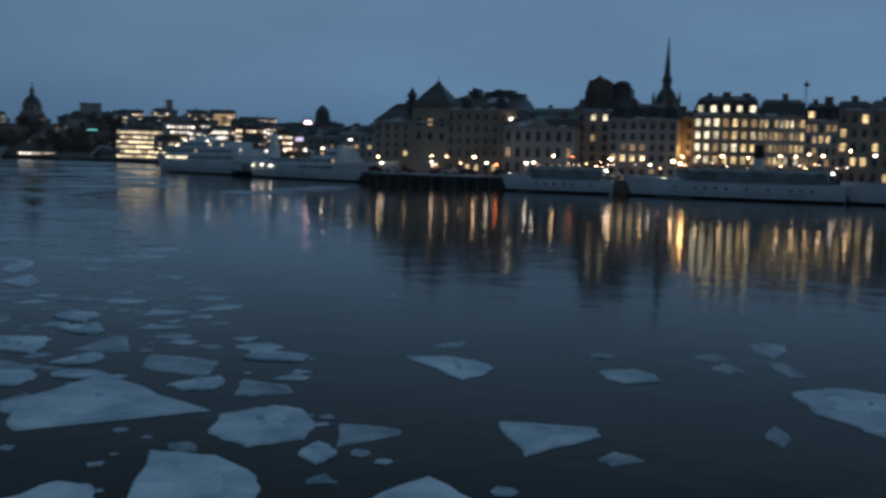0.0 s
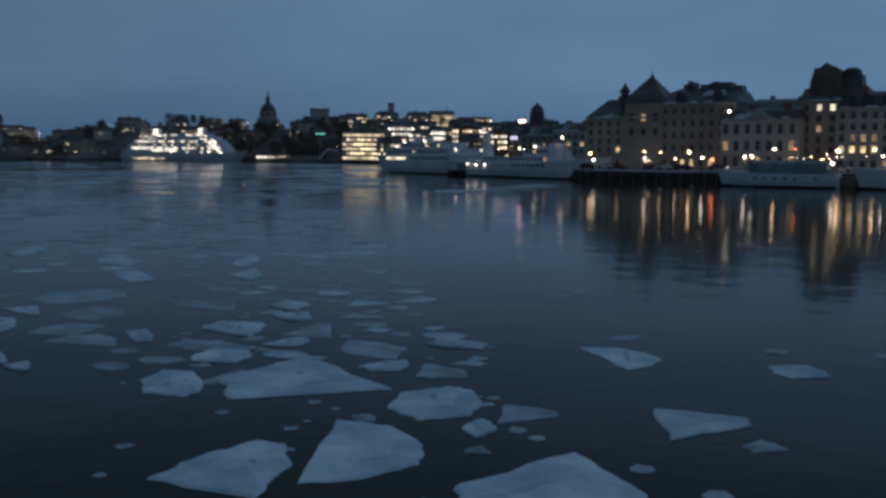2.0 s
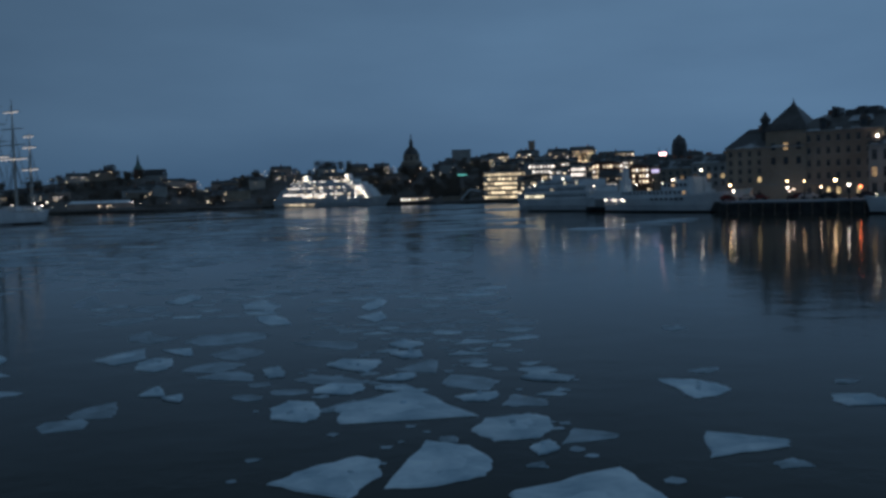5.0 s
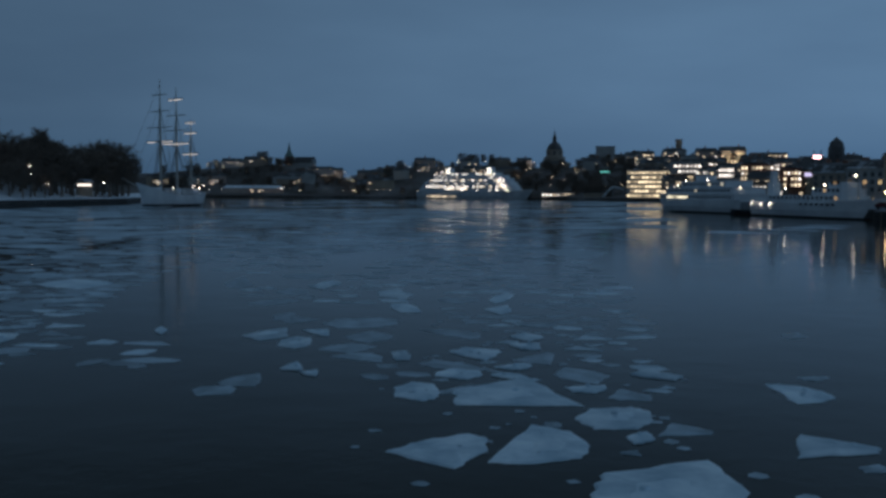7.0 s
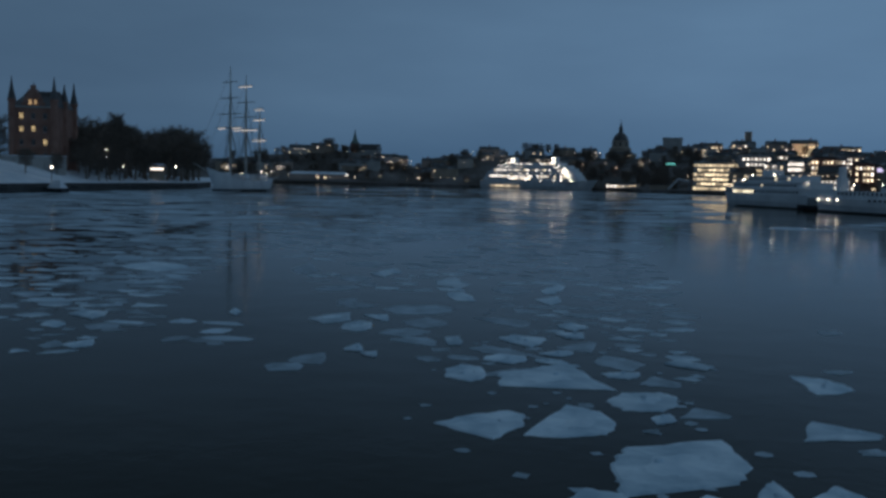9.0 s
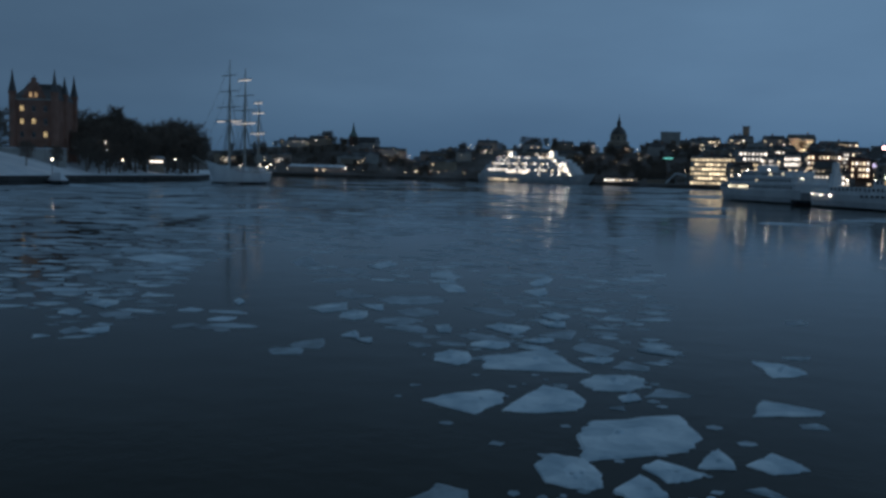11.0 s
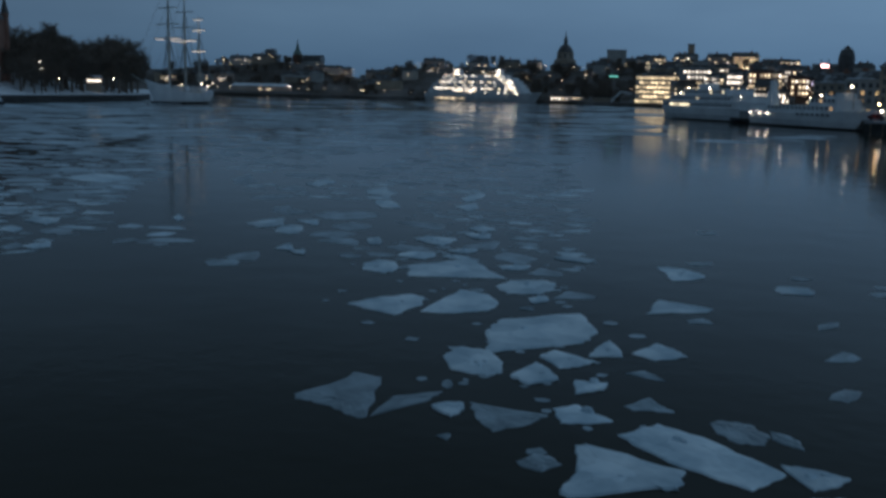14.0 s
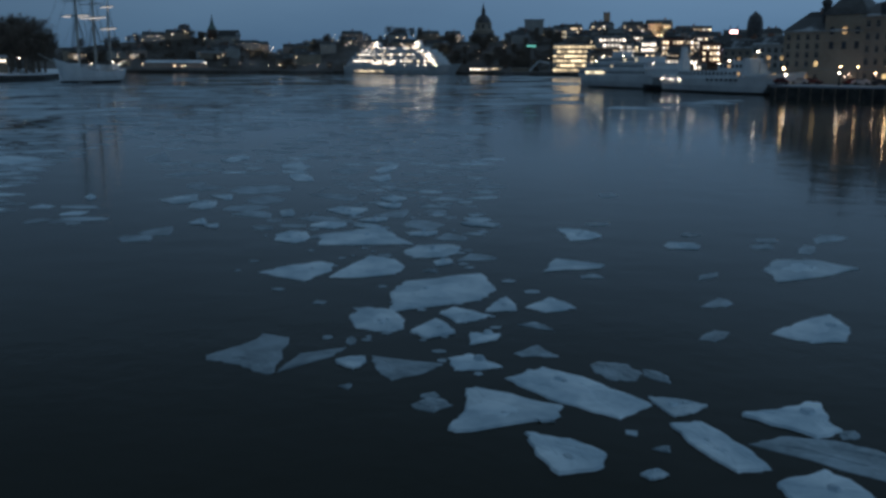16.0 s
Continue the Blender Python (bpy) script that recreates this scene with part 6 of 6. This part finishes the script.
floe(-13.8, 57.7, 4.52, 1.54, 277.5, "lozenge")
floe(-19.9, 58.0, 7.92, 1.67, 285, "kite", flip=True, thin=True)
floe(-29.5, 54.9, 6.83, 4.44, 120, "lozenge", flip=True)
floe(-16.5, 62.7, 4.86, 3.63, 105, "lozenge", thin=True)
floe(2.3, 91.2, 15.30, 7.04, 90, "kite", thin=True)



def inside(x, y, outline):
    hits = False
    for (x0, y0), (x1, y1) in zip(outline, outline[1:] + outline[:1]):
        if (y0 > y) != (y1 > y) and x < x0 + (y - y0) * (x1 - x0) / (y1 - y0):
            hits = not hits
    return hits


# two drifts of broken pieces, with a lane of open water between them, and the small pieces among the large floes
DRIFTS = [([(-33, 89), (-17, 100), (1, 104), (5, 57), (4, 36), (0, 29), (-6.6, 34), (-12.5, 40)], 400, 0.8), ([(-60, 82), (-30, 92), (-26, 53), (-19, 33), (-17, 25), (-21, 24), (-40, 45)], 220, 0.75), ([(-7, 46), (2, 44), (4.4, 28), (3, 25), (0, 27), (-5, 28)], 45, 0.55)]
FAR_DRIFT = []
NEAR_DRIFT = 58
for outline, count, small in DRIFTS:
    made = 0
    for k in range(9000):
        if made >= count:
            break
        x, y = ice_rnd.uniform(-60, 6), ice_rnd.uniform(22, 104)
        if ice_rnd.random() > 28 / y or not inside(x, y, outline) or noise.noise((x * 0.09, y * 0.06, 2)) < -0.22:
            continue
        size = small * ice_rnd.uniform(0.9, 2.4) * (0.55 + y / 75)
        if any((x - fx) ** 2 + (y - fy) ** 2 < (0.44 * (size + fs)) ** 2 for fx, fy, fs in AFLOAT):
            continue
        made += 1
        if y < NEAR_DRIFT:
            floe(x, y, size, size * ice_rnd.uniform(0.5, 0.95), ice_rnd.uniform(-40, 40), ice_rnd.choice(list(SHAPES)), ice_rnd.random() < 0.5, ice_rnd.random() < 0.45, True)
        else:
            AFLOAT.append((x, y, size))
            FAR_DRIFT.append((x, y, size, size * ice_rnd.uniform(0.5, 0.95)))
# small broken pieces round the large floes, and the far skin of grey ice
bm = bmesh.new()
for k in range(90):
    u = ice_rnd.random()
    x, y = 4.2 - 7 * u + ice_rnd.gauss(0, 2.2), 8 + 30 * u + ice_rnd.gauss(0, 2.0)
    r = ice_rnd.uniform(0.08, 0.28)
    n = ice_rnd.randrange(4, 7)
    ph = ice_rnd.uniform(0, 6.28)
    prism(bm, [(x + r * ice_rnd.uniform(0.6, 1.1) * math.cos(ph + math.tau * i / n), y + r * ice_rnd.uniform(0.6, 1.1) * math.sin(ph + math.tau * i / n)) for i in range(n)], -0.05, 0.012)
solid("ice_crumbs", bm, ICE_THIN, "small broken ice pieces floating between floes", "ice", "stuff")


def scrap(bm, x, y, a, b, turn, thick):
    """One ragged flat piece of ice."""
    n = ice_rnd.randrange(6, 10)
    out = []
    for i in range(n):
        g, f = math.tau * i / n + ice_rnd.uniform(-0.25, 0.25), ice_rnd.uniform(0.7, 1.1)
        ex, ey = a * f * math.cos(g), b * f * math.sin(g)
        out.append((x + ex * math.cos(turn) - ey * math.sin(turn), y + ex * math.sin(turn) + ey * math.cos(turn)))
    prism(bm, out, -0.05, thick)


bm = bmesh.new()
for x, y, length, width in FAR_DRIFT:
    scrap(bm, x, y, length / 2, width / 2, ice_rnd.uniform(-0.7, 0.7), ice_rnd.uniform(0.006, 0.014))
# matted ice below the island
for k in range(2200):
    az = ice_rnd.uniform(-62, -24.1)
    edge = [r0 + (r1 - r0) * (az - a0) / (a1 - a0) for (a0, r0), (a1, r1) in zip(BANK, BANK[1:]) if a0 <= az <= a1][0]
    r = 50 + (edge - 62) * ice_rnd.random() ** 0.8
    if noise.noise((az * 0.18, r * 0.03, 4)) < -0.45 or r < 62 + az * 0.2 + 12 * ice_rnd.random():
        continue
    q = P(az, r)
    g = 0.5 + r / 80
    scrap(bm, q.x, q.y, ice_rnd.uniform(0.7, 1.9) * g, ice_rnd.uniform(0.5, 1.3) * g, ice_rnd.uniform(-0.7, 0.7), ice_rnd.uniform(0.004, 0.010))
for k in range(2600):
    r = 27 + 300 * ice_rnd.random() ** 1.5
    az = ice_rnd.gauss(-15, 10) if r < 90 else ice_rnd.gauss(-14, 13)
    if az > 3 + ice_rnd.uniform(0, 3) or (r < 90 and az > -24) or r < 30 + 16 * ice_rnd.random() or noise.noise((az * 0.16, r * 0.03, 5)) < -0.25:
        continue
    q = P(az, r)
    a, b = ice_rnd.uniform(0.5, 1.6) * (0.5 + r / 90), ice_rnd.uniform(0.4, 1.0) * (0.5 + r / 90)
    n, ph, t = ice_rnd.randrange(5, 9), ice_rnd.uniform(0, 6.28), ice_rnd.uniform(-0.6, 0.6)
    out = []
    for i in range(n):
        g = math.tau * i / n + ice_rnd.uniform(-0.25, 0.25)
        f = ice_rnd.uniform(0.65, 1.1)
        ex, ey = a * f * math.cos(g), b * f * math.sin(g)
        out.append((q.x + ex * math.cos(t) - ey * math.sin(t), q.y + ex * math.sin(t) + ey * math.cos(t)))
    prism(bm, out, -0.05, ice_rnd.uniform(0.004, 0.012))
# wide sheets of skin ice towards the far quays, added to dim the reflections there;
# every fourth is put before the lit office
for k in range(760):
    az, r = ice_rnd.uniform(-27, 17) if k % 4 else ice_rnd.uniform(2, 6.5), 130 + 620 * ice_rnd.random() ** 1.2
    if r > shore_range(az) - 30 or (az > 6.3 and r > 200) or (az < -19 and r > 250) or noise.noise((az * 0.2, r * 0.012, 9)) < -0.12:
        continue
    q = P(az, r)
    a, b = ice_rnd.uniform(3, 9) * (0.5 + r / 400), ice_rnd.uniform(2, 7) * (0.5 + r / 400)
    n, ph = ice_rnd.randrange(6, 10), ice_rnd.uniform(0, 6.28)
    prism(bm, [(q.x + a * ice_rnd.uniform(0.6, 1.1) * math.cos(ph + math.tau * i / n), q.y + b * ice_rnd.uniform(0.6, 1.1) * math.sin(ph + math.tau * i / n)) for i in range(n)], -0.05, ice_rnd.uniform(0.004, 0.02))
solid("ice_field", bm, ICE_SKIN, "far field of thin grey ice pieces on the harbour", "ice", "stuff")
